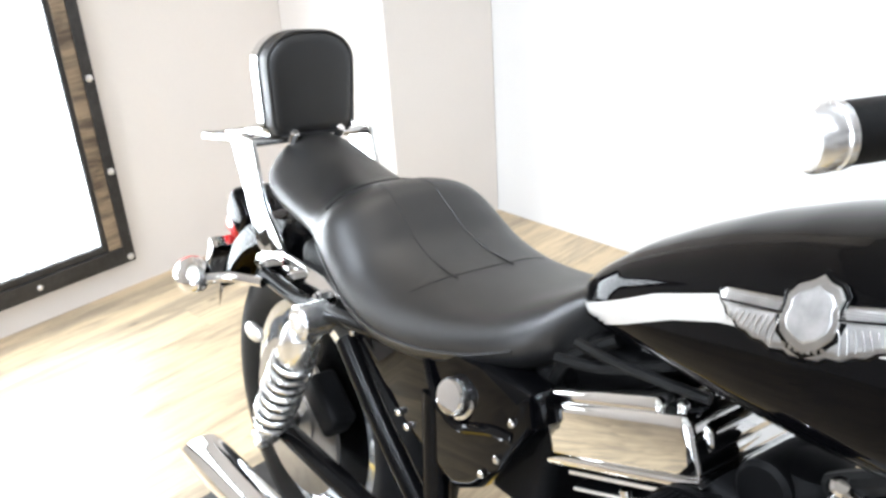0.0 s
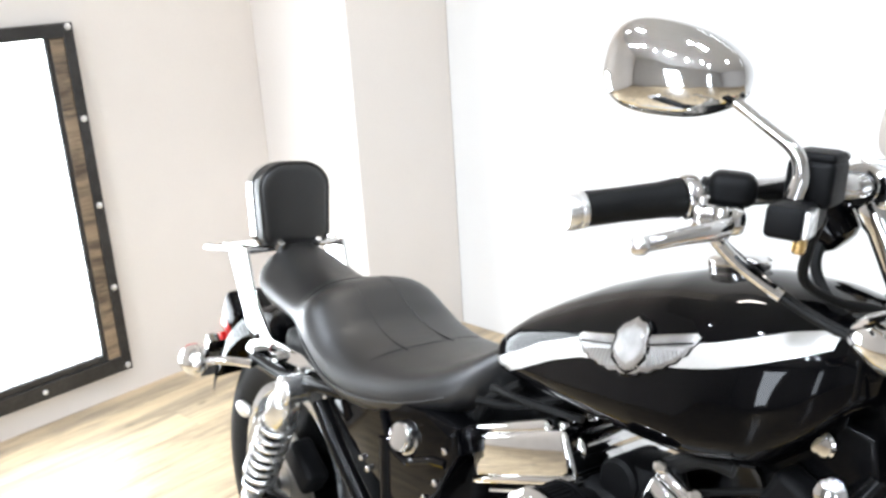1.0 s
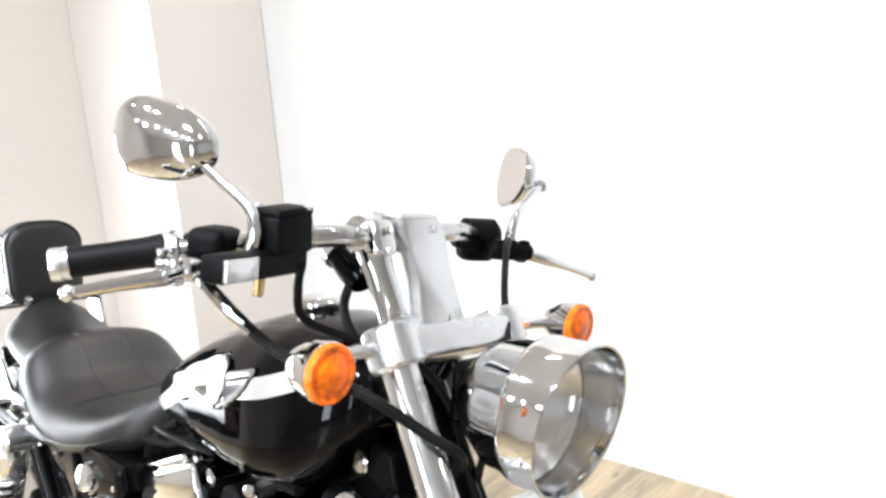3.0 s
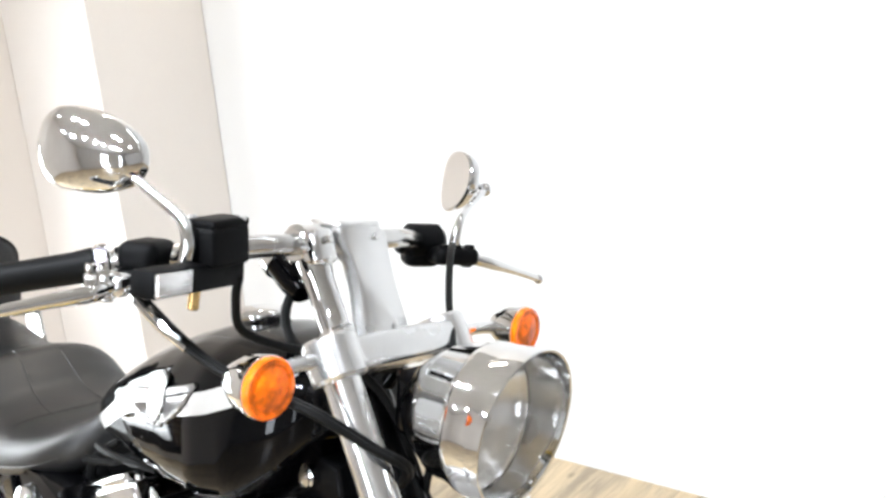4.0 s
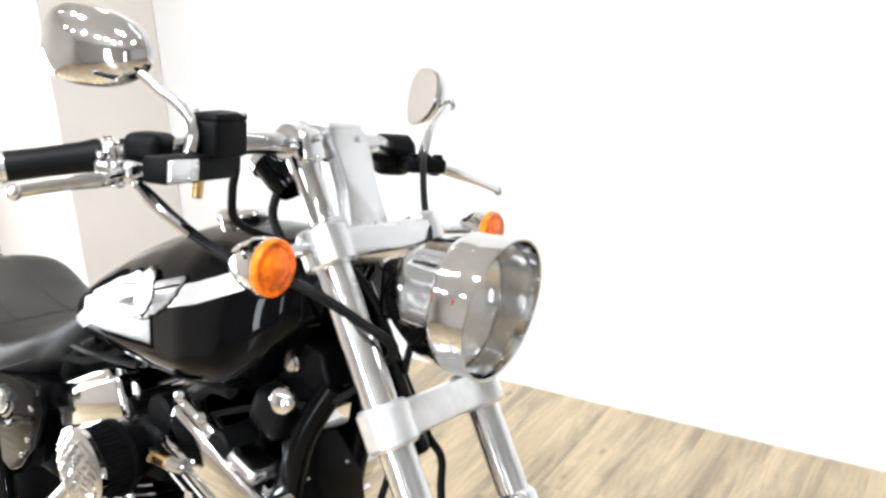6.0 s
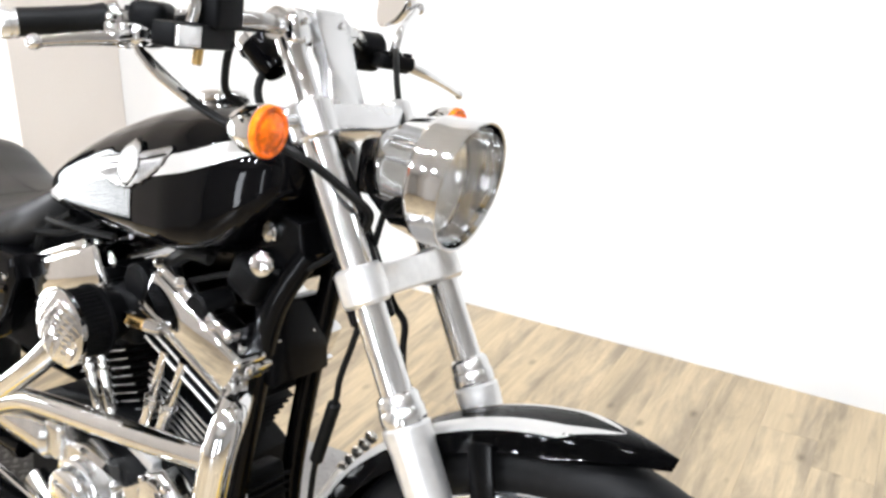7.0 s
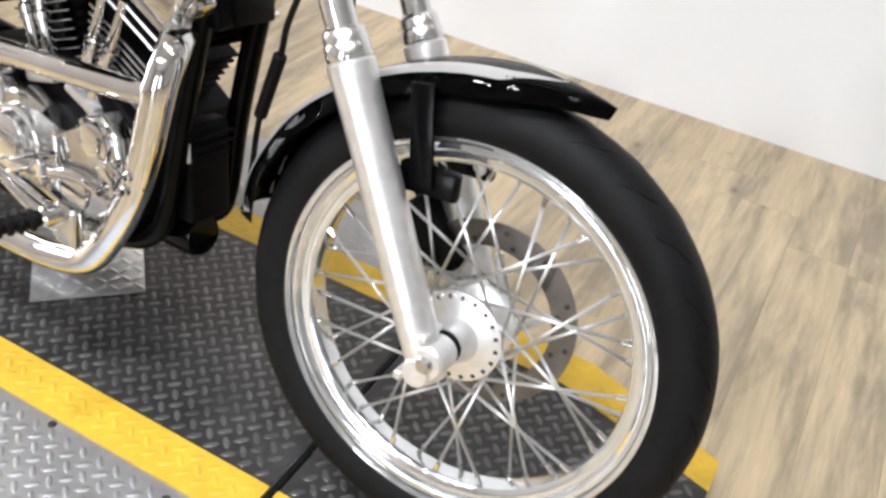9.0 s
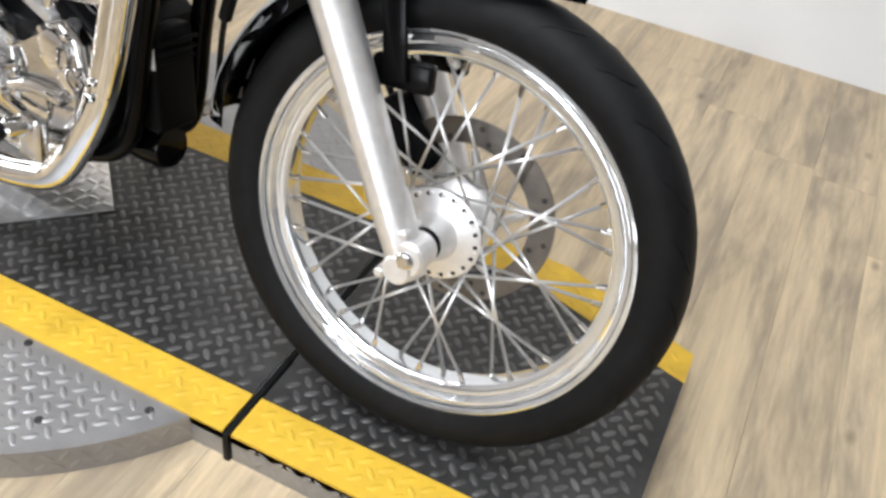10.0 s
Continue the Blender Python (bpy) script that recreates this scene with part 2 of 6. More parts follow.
def wood(name, a, b, scale=1.0, mottle=0.5):
    """Plank wood: long grain along y, greyed patches, small knots, each plank its own tone."""
    m = bpy.data.materials.new(name)
    m.use_nodes = True
    nt = m.node_tree
    bs = nt.nodes["Principled BSDF"]
    geo = nt.nodes.new("ShaderNodeNewGeometry")
    info = nt.nodes.new("ShaderNodeObjectInfo")
    off = nt.nodes.new("ShaderNodeVectorMath")
    off.operation = "SCALE"
    off.inputs[0].default_value = (17.0, 31.0, 7.0)
    nt.links.new(info.outputs["Random"], off.inputs["Scale"])
    add = nt.nodes.new("ShaderNodeVectorMath")
    add.operation = "ADD"
    nt.links.new(geo.outputs["Position"], add.inputs[0])
    nt.links.new(off.outputs[0], add.inputs[1])

    def noise(sx, sy, detail, rough, distort):
        mp = nt.nodes.new("ShaderNodeMapping")
        mp.inputs["Scale"].default_value = (sx * scale, sy * scale, sx * scale)
        nt.links.new(add.outputs[0], mp.inputs["Vector"])
        n = nt.nodes.new("ShaderNodeTexNoise")
        n.inputs["Scale"].default_value, n.inputs["Detail"].default_value = 1.0, detail
        n.inputs["Roughness"].default_value, n.inputs["Distortion"].default_value = rough, distort
        nt.links.new(mp.outputs[0], n.inputs["Vector"])
        return n.outputs["Fac"]

    def ranged(value, lo, hi, to_lo, to_hi):
        r = nt.nodes.new("ShaderNodeMapRange")
        r.inputs["From Min"].default_value, r.inputs["From Max"].default_value = lo, hi
        r.inputs["To Min"].default_value, r.inputs["To Max"].default_value = to_lo, to_hi
        nt.links.new(value, r.inputs["Value"])
        return r.outputs[0]

    def times(p, q):
        mul = nt.nodes.new("ShaderNodeMath")
        mul.operation = "MULTIPLY"
        nt.links.new(p, mul.inputs[0])
        nt.links.new(q, mul.inputs[1])
        return mul.outputs[0]

    patch, streak, fine = noise(11, 1.7, 6, 0.68, 0.35), noise(38, 2.6, 5, 0.62, 0.3), noise(110, 9, 3, 0.5, 0.0)
    mix = nt.nodes.new("ShaderNodeValToRGB")
    mix.color_ramp.elements[0].color, mix.color_ramp.elements[1].color = (*b, 1), (*a, 1)
    mix.color_ramp.elements[0].position, mix.color_ramp.elements[1].position = 0.38, 0.57
    nt.links.new(patch, mix.inputs["Fac"])
    knots = nt.nodes.new("ShaderNodeTexVoronoi")
    knots.inputs["Scale"].default_value, knots.inputs["Randomness"].default_value = 1.0, 1.0
    kmap = nt.nodes.new("ShaderNodeMapping")
    kmap.inputs["Scale"].default_value = (9 * scale, 5 * scale, 9 * scale)
    nt.links.new(add.outputs[0], kmap.inputs["Vector"])
    nt.links.new(kmap.outputs[0], knots.inputs["Vector"])
    level = times(times(ranged(info.outputs["Random"], 0, 1, 0.93, 1.05), ranged(streak, 0.3, 0.7, 1 - 0.3 * mottle, 1 + 0.24 * mottle)),
                  times(ranged(fine, 0.3, 0.7, 0.93, 1.06), ranged(knots.outputs["Distance"], 0.03, 0.13, 0.55, 1.0)))
    sc = nt.nodes.new("ShaderNodeVectorMath")
    sc.operation = "SCALE"
    nt.links.new(mix.outputs[0], sc.inputs[0])
    nt.links.new(level, sc.inputs["Scale"])
    nt.links.new(sc.outputs[0], bs.inputs["Base Color"])
    bs.inputs["Roughness"].default_value = 0.36
    bs.inputs["Specular IOR Level"].default_value = 0.4
    bp = nt.nodes.new("ShaderNodeBump")
    bp.inputs["Strength"].default_value, bp.inputs["Distance"].default_value = 0.15, 0.001
    nt.links.new(fine, bp.inputs["Height"])
    nt.links.new(bp.outputs[0], bs.inputs["Normal"])
    return m


OAK = wood("pale oak plank", (0.56, 0.44, 0.285), (0.32, 0.258, 0.182))
DARK_LUG = material("worn dark lug", (0.125, 0.122, 0.12), 0.32, 0.6, grain=0.25, stain=0.35, stain_scale=14)
GALV = material("dull galvanised wire", (0.16, 0.157, 0.152), 0.5, 0.4, grain=0.1, stain=0.1)
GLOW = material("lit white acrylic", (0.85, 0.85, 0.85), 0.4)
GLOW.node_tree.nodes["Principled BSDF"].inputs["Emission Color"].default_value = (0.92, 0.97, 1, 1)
# emission is turned down in the board's lowest strip so the wires show there
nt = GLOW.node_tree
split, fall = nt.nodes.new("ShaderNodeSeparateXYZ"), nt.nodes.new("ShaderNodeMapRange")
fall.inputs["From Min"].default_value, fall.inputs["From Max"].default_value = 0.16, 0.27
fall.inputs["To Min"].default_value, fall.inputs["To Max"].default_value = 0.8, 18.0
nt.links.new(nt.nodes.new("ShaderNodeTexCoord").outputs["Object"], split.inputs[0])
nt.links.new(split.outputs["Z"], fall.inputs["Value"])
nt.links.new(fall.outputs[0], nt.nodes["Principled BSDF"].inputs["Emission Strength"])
BARNWOOD = wood("brown barn wood", (0.30, 0.225, 0.15), (0.09, 0.067, 0.048), 2.0)

# ---- room ----
X0, X1, Y0, Y1, TOP = -3.17, 4.2, -5.0, 1.80, 3.0
PIL_X, PIL_Y = -2.62, 1.313


def slab(name, lo, hi, mat, label, category):
    bm = BM()
    box(bm, [(a + b) / 2 for a, b in zip(lo, hi)], [b - a for a, b in zip(lo, hi)], bev=0)
    return thing(name, bm, mat, label, category, kind="structure")


slab("wall_north", (X0 - 0.12, Y1, 0), (X1 + 0.12, Y1 + 0.12, TOP), WALL, "smooth white painted showroom wall", "wall")
slab("wall_west", (X0 - 0.12, Y0, 0), (X0, Y1, TOP), CREAM, "cream painted wall behind the motorcycle", "wall")
slab("wall_east", (X1, Y0, 0), (X1 + 0.12, Y1, TOP), GREY, "pale grey painted showroom wall", "wall")
slab("wall_south", (X0 - 0.12, Y0 - 0.12, 0), (X1 + 0.12, Y0, TOP), GREY, "pale grey painted showroom wall", "wall")
slab("wall_pilaster", (X0 + 0.003, PIL_Y, 0), (PIL_X, Y1 - 0.003, TOP), CREAM, "cream painted boxed pilaster in the wall corner", "pilaster")
slab("ceiling", (X0 - 0.12, Y0 - 0.12, TOP), (X1 + 0.12, Y1 + 0.12, TOP + 0.1), CEIL, "pale painted showroom ceiling", "ceiling")
floor = slab("floor", (X0 - 0.12, Y0 - 0.12, -0.1), (X1 + 0.12, Y1 + 0.12, -0.006), OAK, "pale oak plank floor", "floor")

# ---- display platform: round turntable and a wheel ramp ----
P = 0.062
TC, TR = V(-0.855, 0.18, 0), 0.612
PY0, PY1, PX1, SEAM = -0.142, 0.512, 0.335, -0.267


def prism(outline, z0, z1, bev=0.0):
    bm = BM()
    lo = [bm.verts.new((x, y, z0)) for x, y in outline]
    hi = [bm.verts.new((x, y, z1)) for x, y in outline]
    n = len(outline)
    top = bm.faces.new(hi)
    bm.faces.new(lo[::-1])
    for i in range(n):
        bm.faces.new((lo[i], lo[(i + 1) % n], hi[(i + 1) % n], hi[i]))
    if bev:
        bmesh.ops.bevel(bm, geom=list(top.edges), offset=bev, segments=2, affect="EDGES", profile=0.5)
    return bm


disc_edge = [(TC.x + TR * math.cos(2 * math.pi * k / 96), TC.y + TR * math.sin(2 * math.pi * k / 96)) for k in range(96)]
platform = thing("turntable", prism(disc_edge, 0, P - 0.004, 0.003), BRIGHT_PLATE, "round display turntable of bright aluminium tread plate", "platform")
deck = part("deck", prism([(-2.0, PY0), (SEAM - 0.008, PY0), (SEAM - 0.008, PY1), (-2.0, PY1)], 0.0, P - 0.003, 0.002), BRIGHT_PLATE, platform, "bright tread plate deck box")
part("deck_top", prism([(-2.0, PY0 + 0.001), (SEAM - 0.009, PY0 + 0.001), (SEAM - 0.009, PY1 - 0.001), (-2.0, PY1 - 0.001)], P - 0.01, P), DARK_PLATE, platform, "dark painted tread plate deck")
part("stripe", prism([(-2.0, PY0), (SEAM - 0.008, PY0), (SEAM - 0.008, PY0 + 0.082), (-2.0, PY0 + 0.082)], P - 0.02, P + 0.0008), YELLOW, platform, "yellow painted edge stripe")
part("stripe", prism([(-2.0, PY1 - 0.085), (SEAM - 0.008, PY1 - 0.085), (SEAM - 0.008, PY1), (-2.0, PY1)], P - 0.02, P + 0.0008), YELLOW, platform, "yellow painted edge stripe")
ramp_out = [(SEAM + 0.008, PY0), (PX1, PY0), (PX1, 0.41), (0.06, PY1), (SEAM + 0.008, PY1)]
ramp = thing("wheel_platform", prism(ramp_out, 0, P - 0.003, 0.002), BRIGHT_PLATE, "dark tread plate extension under the front wheel", "platform")
part("deck_top", prism([(SEAM + 0.009, PY0 + 0.001), (PX1 - 0.001, PY0 + 0.001), (PX1 - 0.001, 0.409), (0.06, PY1 - 0.001), (SEAM + 0.009, PY1 - 0.001)], P - 0.01, P), DARK_PLATE, ramp, "dark painted tread plate deck")
part("stripe", prism([(SEAM + 0.008, PY0), (PX1, PY0), (PX1, PY0 + 0.082), (SEAM + 0.008, PY0 + 0.082)], P - 0.02, P + 0.0012), YELLOW, ramp, "yellow painted edge stripe")
part("stripe", prism([(SEAM + 0.008, PY1 - 0.085), (0.03, PY1 - 0.085), (PX1, 0.335), (PX1, 0.41), (0.06, PY1), (SEAM + 0.008, PY1)], P - 0.02, P + 0.0012), YELLOW, ramp, "yellow painted edge stripe")

# ---- motorcycle ----
LEAN_BIKE, YAW_BIKE, STEER = 7.8, -8.0, 8.0
M_BIKE = Matrix.Translation((-0.061, 0.033, P + 0.004)) @ Matrix.Rotation(radians(YAW_BIKE), 4, "Z") @ Matrix.Rotation(radians(-LEAN_BIKE), 4, "X")
RAKE = radians(29.6)
UP = V(-math.sin(RAKE), 0, math.cos(RAKE))
FWD = V(math.cos(RAKE), 0, math.sin(RAKE))
PIVOT = V(0.117, 0, 0)
S = Matrix.Translation(PIVOT) @ Matrix.Rotation(radians(STEER), 4, UP) @ Matrix.Translation(-PIVOT)
AXLE = V(0, 0, 0.345)
FORK_OUT = -0.0135
motorcycle = empty("motorcycle", M_BIKE, "black and silver cruiser motorcycle leaning on its stand", "motorcycle")


def fk(along, out=0.0, y=0.0):
    """A point of the fork: along the legs from the axle, ahead of them, and sideways."""
    return AXLE + UP * along + FWD * (out + FORK_OUT) + V(0, y, 0)


# front wheel
def lathe_at(profile, h):
    """The point of a tyre's profile at the distance h from its middle plane, outer side."""
    row = [p for p in profile if p[0] >= 0 and p[1] > 0.304]
    row.sort()
    for (h0, r0), (h1, r1) in zip(row, row[1:]):
        if h0 <= h <= h1:
            return h, r0 + (r1 - r0) * (h - h0) / (h1 - h0)
    return row[-1]


bm = BM()
HALF_RIM = [(0.0, 0.2555), (0.016, 0.258), (0.026, 0.270), (0.030, 0.279), (0.0345, 0.2818), (0.0378, 0.2805), (0.0386, 0.2775), (0.0370, 0.2745), (0.0315, 0.2730), (0.0300, 0.2715), (0.0312, 0.2690), (0.0310, 0.2640), (0.0275, 0.2600), (0.0225, 0.2588), (0.0215, 0.2565), (0.0222, 0.2530), (0.0200, 0.2475), (0.0160, 0.2430), (0.0, 0.2405)]
lathe(bm, HALF_RIM + [(-h, r) for h, r in HALF_RIM[-2:0:-1]], AXLE, (0, 1, 0), 96, closed=True)
front_wheel = part("front_wheel", bm, RIM, motorcycle, "chrome laced wheel rim", xf=S)
bm = BM()
prof = [(-0.031, 0.272), (-0.043, 0.288), (-0.048, 0.305), (-0.045, 0.322), (-0.035, 0.336), (-0.018, 0.343), (0, 0.345), (0.018, 0.343), (0.035, 0.336), (0.045, 0.322), (0.048, 0.305), (0.043, 0.288), (0.031, 0.272)]
lathe(bm, prof, AXLE, (0, 1, 0), 96, closed=True)
tyre = part("tyre", bm, TYRE, front_wheel, "black worn front tyre", xf=S)
bm = BM()
for k in range(26):
    for side in (-1, 1):
        pts = []
        for j in range(9):
            f = j / 8
            h, r = lathe_at(prof, 0.012 + 0.030 * f)
            a = 2 * math.pi * (k + 0.5 * (side > 0)) / 26 + 0.17 * f ** 1.6
            pts.append(AXLE + V(math.cos(a) * (r - 0.0012), side * h, math.sin(a) * (r - 0.0012)))
        tube(bm, pts, 0.002, 6, 1, radii=[0.0012, 0.0016, 0.002, 0.0022, 0.0022, 0.002, 0.0018, 0.0015, 0.0012])
tagged(part("tread_pattern", bm, MATT, tyre, "curved rain grooves", xf=S), kind="stuff")
bm = BM()
lathe(bm, [(-0.062, 0.014), (-0.062, 0.026), (-0.056, 0.029), (-0.034, 0.036), (-0.029, 0.056), (-0.026, 0.067), (-0.019, 0.067), (-0.015, 0.050), (0.0, 0.036), (0.022, 0.036), (0.034, 0.046), (0.038, 0.060), (0.045, 0.060), (0.048, 0.045), (0.052, 0.014)], AXLE, (0, 1, 0), 48)
hub = part("hub", bm, ALU, front_wheel, "cast aluminium spoke hub", xf=S)
bm = BM()
for k in range(20):
    a = 2 * math.pi * (k + 0.25) / 20
    lathe(bm, [(0.0, 0.0036), (0.0015, 0.0032), (0.0022, 0.0015)], AXLE + V(0.0600 * math.cos(a), -0.0275, 0.0600 * math.sin(a)), (0, -1, 0), 10)
tagged(part("spoke_heads", bm, STEEL_BLACK, hub, "dark spoke heads round the flange", xf=S), kind="stuff")
spoke_mesh = BM()
rod(spoke_mesh, (0, 0, 0), (0, 0, 1), 0.0025, seg=8)
spoke_data = bpy.data.meshes.new("spoke")
spoke_mesh.to_mesh(spoke_data)
spoke_mesh.free()
spoke_data.materials.append(SPOKE)
spoke_data.shade_smooth()
for k in range(40):
    side = 1 if k % 2 else -1
    a = 2 * math.pi * (k + 0.5) / 40
    sweep = radians(74) * (1 if ((k + 1) // 2) % 2 else -1)
    p0 = AXLE + V(0.061 * math.cos(a + sweep), 0.009 + side * 0.032, 0.061 * math.sin(a + sweep))
    p1 = AXLE + V(0.246 * math.cos(a), side * 0.008, 0.246 * math.sin(a))
    ob = new("spoke", spoke_data)
    ob.parent = front_wheel
    d = p1 - p0
    ob.matrix_basis = S @ Matrix.Translation(p0) @ d.to_track_quat("Z", "Y").to_matrix().to_4x4() @ Matrix.Diagonal((1, 1, d.length, 1))
nipple_mesh = BM()
rod(nipple_mesh, (0, 0, 0), (0, 0, 0.022), 0.0046, 0.0036, seg=10)
nipple_data = bpy.data.meshes.new("spoke_nipple")
nipple_mesh.to_mesh(nipple_data)
nipple_mesh.free()
nipple_data.materials.append(CHROME)
for k in range(40):
    side = 1 if k % 2 else -1
    a = 2 * math.pi * (k + 0.5) / 40
    sweep = radians(74) * (1 if ((k + 1) // 2) % 2 else -1)
    p0 = AXLE + V(0.061 * math.cos(a + sweep), 0.009 + side * 0.032, 0.061 * math.sin(a + sweep))
    p1 = AXLE + V(0.246 * math.cos(a), side * 0.008, 0.246 * math.sin(a))
    d = (p0 - p1).normalized()
    ob = new("spoke_nipple", nipple_data)
    ob.parent = front_wheel
    ob.matrix_basis = S @ Matrix.Translation(p1 - d * 0.003) @ d.to_track_quat("Z", "Y").to_matrix().to_4x4()
bm = BM()
lathe(bm, [(0.062, 0.105), (0.062, 0.142), (0.067, 0.142), (0.067, 0.105)], AXLE, (0, 1, 0), 64, closed=True)
disc = part("brake_disc", bm, DISC, front_wheel, "drilled steel brake disc", xf=S)

# fork legs
for side in (-1, 1):
    y = 0.095 * side
    bm = BM()
    lathe(bm, [(-0.035, 0.012), (-0.03, 0.022), (0.0, 0.026), (0.05, 0.027), (0.30, 0.0285), (0.36, 0.0295), (0.372, 0.031), (0.39, 0.031), (0.394, 0.026)], fk(0, 0, y), UP, 32)
    rod(bm, AXLE + V(0, y - 0.025, 0), AXLE + V(0, y + 0.025, 0), 0.025, seg=28, bev=0.004)
    rod(bm, fk(-0.012, -0.004, y - 0.028), fk(-0.012, -0.004, y + 0.028), 0.021, seg=24, bev=0.003)
    slider = part("fork_slider", bm, ALU, motorcycle, "polished aluminium fork lower leg", xf=S)
    bm = BM()
    rod(bm, fk(0.38, 0, y), fk(0.80, 0, y), 0.0205, seg=28)
    part("fork_tube", bm, POLISH, motorcycle, "chrome fork tube", xf=S)

# lower clamp
bm = BM()
for side in (-1, 1):
    rod(bm, fk(0.545, 0, 0.095 * side), fk(0.595, 0, 0.095 * side), 0.031, seg=28, bev=0.005)
box(bm, fk(0.57, 0.004, 0), (0.035, 0.19, 0.042), Matrix.Rotation(-RAKE, 4, "Y"), 0.008)
part("lower_fork_clamp", bm, ALU, motorcycle, "polished lower fork clamp", xf=S)
bm = BM()
for side in (-1, 1):
    rod(bm, fk(0.758, 0, 0.095 * side), fk(0.806, 0, 0.095 * side), 0.031, seg=28, bev=0.004)
box(bm, fk(0.780, 0.0, 0), (0.056, 0.205, 0.038), Matrix.Rotation(-RAKE, 4, "Y"), 0.009, 4)
part("upper_fork_clamp", bm, PALE, motorcycle, "chrome covered upper fork clamp", xf=S)

# front mudguard
bm = BM()
rings = []
for k in range(37):
    f = k / 36
    a = radians(74.0 + 100.5 * f)
    w = 0.066 * min(1, 0.03 + (f / 0.2) ** 0.72)
    w *= 1 - 0.25 * max(0, (f - 0.9) / 0.1)
    depth = 0.015 * min(1, 0.01 + (f / 0.22) ** 1.1) + 0.008 * max(0, f - 0.3)
    ring = []
    for j in range(13):
        v = -1 + j / 6
        r = 0.365 - 0.010 * math.sin(math.pi * min(1, f / 0.7)) + 0.018 * math.sqrt(max(0, 1 - abs(v) ** 2.2)) - (depth * max(0, abs(v) - 0.75) / 0.25 if abs(v) > 0.75 else 0)
        yy = w * (v if abs(v) < 0.8 else math.copysign(0.8 + (abs(v) - 0.8) * 0.9, v))
        ring.append(AXLE + V(math.cos(a) * r, yy, math.sin(a) * r))
    rings.append(ring)
skin(bm, rings, close=False, caps=False)
bmesh.ops.solidify(bm, geom=bm.faces[:], thickness=0.003)
GUARD = BVHTree.FromBMesh(bm)
mudguard = part("front_mudguard", bm, BLACK, motorcycle, "gloss black front mudguard", xf=S)

# headlight
HL = V(-0.250, -0.003, 0.968)
bm = BM()
lathe(bm, [(-0.115, 0.004), (-0.113, 0.018), (-0.105, 0.033), (-0.085, 0.052), (-0.05, 0.0735), (-0.014, 0.0808), (-0.012, 0.0825), (-0.006, 0.0832), (0.0, 0.0825), (0.018, 0.0832), (0.018, 0.080), (-0.012, 0.0765), (-0.05, 0.067), (-0.085, 0.048), (-0.1, 0.03), (-0.105, 0.004)], HL, (1, 0, 0), 56, closed=True)
headlight = part("headlight", bm, CHROME, motorcycle, "chrome bullet headlight with a visor rim", xf=S)

# fuel tank
TANK = [(-1.0, 0.035, 0.80, 0.82), (-0.99, 0.066, 0.793, 0.834), (-0.965, 0.086, 0.788, 0.857), (-0.93, 0.0955, 0.784, 0.884), (-0.88, 0.104, 0.781, 0.914), (-0.82, 0.114, 0.78, 0.945), (-0.75, 0.1255, 0.782, 0.974), (-0.68, 0.136, 0.786, 0.997),
        (-0.60, 0.142, 0.792, 1.012), (-0.53, 0.134, 0.810, 1.014), (-0.48, 0.112, 0.858, 1.006), (-0.45, 0.088, 0.900, 0.993), (-0.435, 0.06, 0.915, 0.975)]


def tank_row(x):
    x = min(max(x, TANK[0][0]), TANK[-1][0])
    for a, b in zip(TANK, TANK[1:]):
        if x <= b[0]:
            f = (x - a[0]) / (b[0] - a[0])
            return [p + (q - p) * f for p, q in zip(a[1:], b[1:])]


def tank_y(x, t):
    """Half width of the tank at x and at the share t of its height."""
    w = tank_row(x)[0]
    t0 = 0.24
    if t < t0:
        return w * max(0, 1 - ((t0 - t) / t0) ** 3.4) ** 0.5
    return w * max(0, 1 - ((t - t0) / (1 - t0)) ** 4.0) ** 0.5


def tank_point(x, z, proud=0.0, side=-1):
    w, lo, hi = tank_row(x)
    return V(x, side * (tank_y(x, min(max((z - lo) / (hi - lo), 0.001), 0.999)) + proud), z)


bm = BM()
rings = []
xs = [TANK[0][0] + (TANK[-1][0] - TANK[0][0]) * (k / 40) for k in range(41)]
for x in xs:
    w, lo, hi = tank_row(x)
    half = []
    for k in range(17):
        t = (1 - math.cos(math.pi * k / 16)) / 2
        half.append((tank_y(x, t), lo + (hi - lo) * t))
    rings.append([V(x, -y, z) for y, z in half] + [V(x, y, z) for y, z in half[-2:0:-1]])
skin(bm, rings)
fuel_tank = part("fuel_tank", bm, BLACK, motorcycle, "gloss black fuel tank", sharp=60)

# seat
SEAT = [(-0.955, 0.02, 0.785, 0.815), (-0.975, 0.05, 0.750, 0.820), (-1.005, 0.094, 0.714, 0.806), (-1.04, 0.122, 0.690, 0.784), (-1.10, 0.145, 0.668, 0.755), (-1.18, 0.159, 0.645, 0.735), (-1.26, 0.165, 0.632, 0.730), (-1.33, 0.164, 0.636, 0.745), (-1.375, 0.160, 0.646, 0.772),
        (-1.415, 0.155, 0.660, 0.797), (-1.45, 0.146, 0.678, 0.801), (-1.485, 0.132, 0.690, 0.791), (-1.53, 0.120, 0.698, 0.782), (-1.60, 0.113, 0.702, 0.790), (-1.66, 0.107, 0.705, 0.808), (-1.70, 0.096, 0.715, 0.818), (-1.725, 0.07, 0.745, 0.812)]


def dish(x):
    """How far the rim of the bucket stands over its middle."""
    return 0.006 * max(0.0, 1 - ((x + 1.22) / 0.2) ** 2)


def taper(x):
    """How much narrower the passenger part is on top than at its skirt."""
    f = min(max((-1.43 - x) / 0.10, 0.0), 1.0)
    return 0.46 * f * f * (3 - 2 * f)


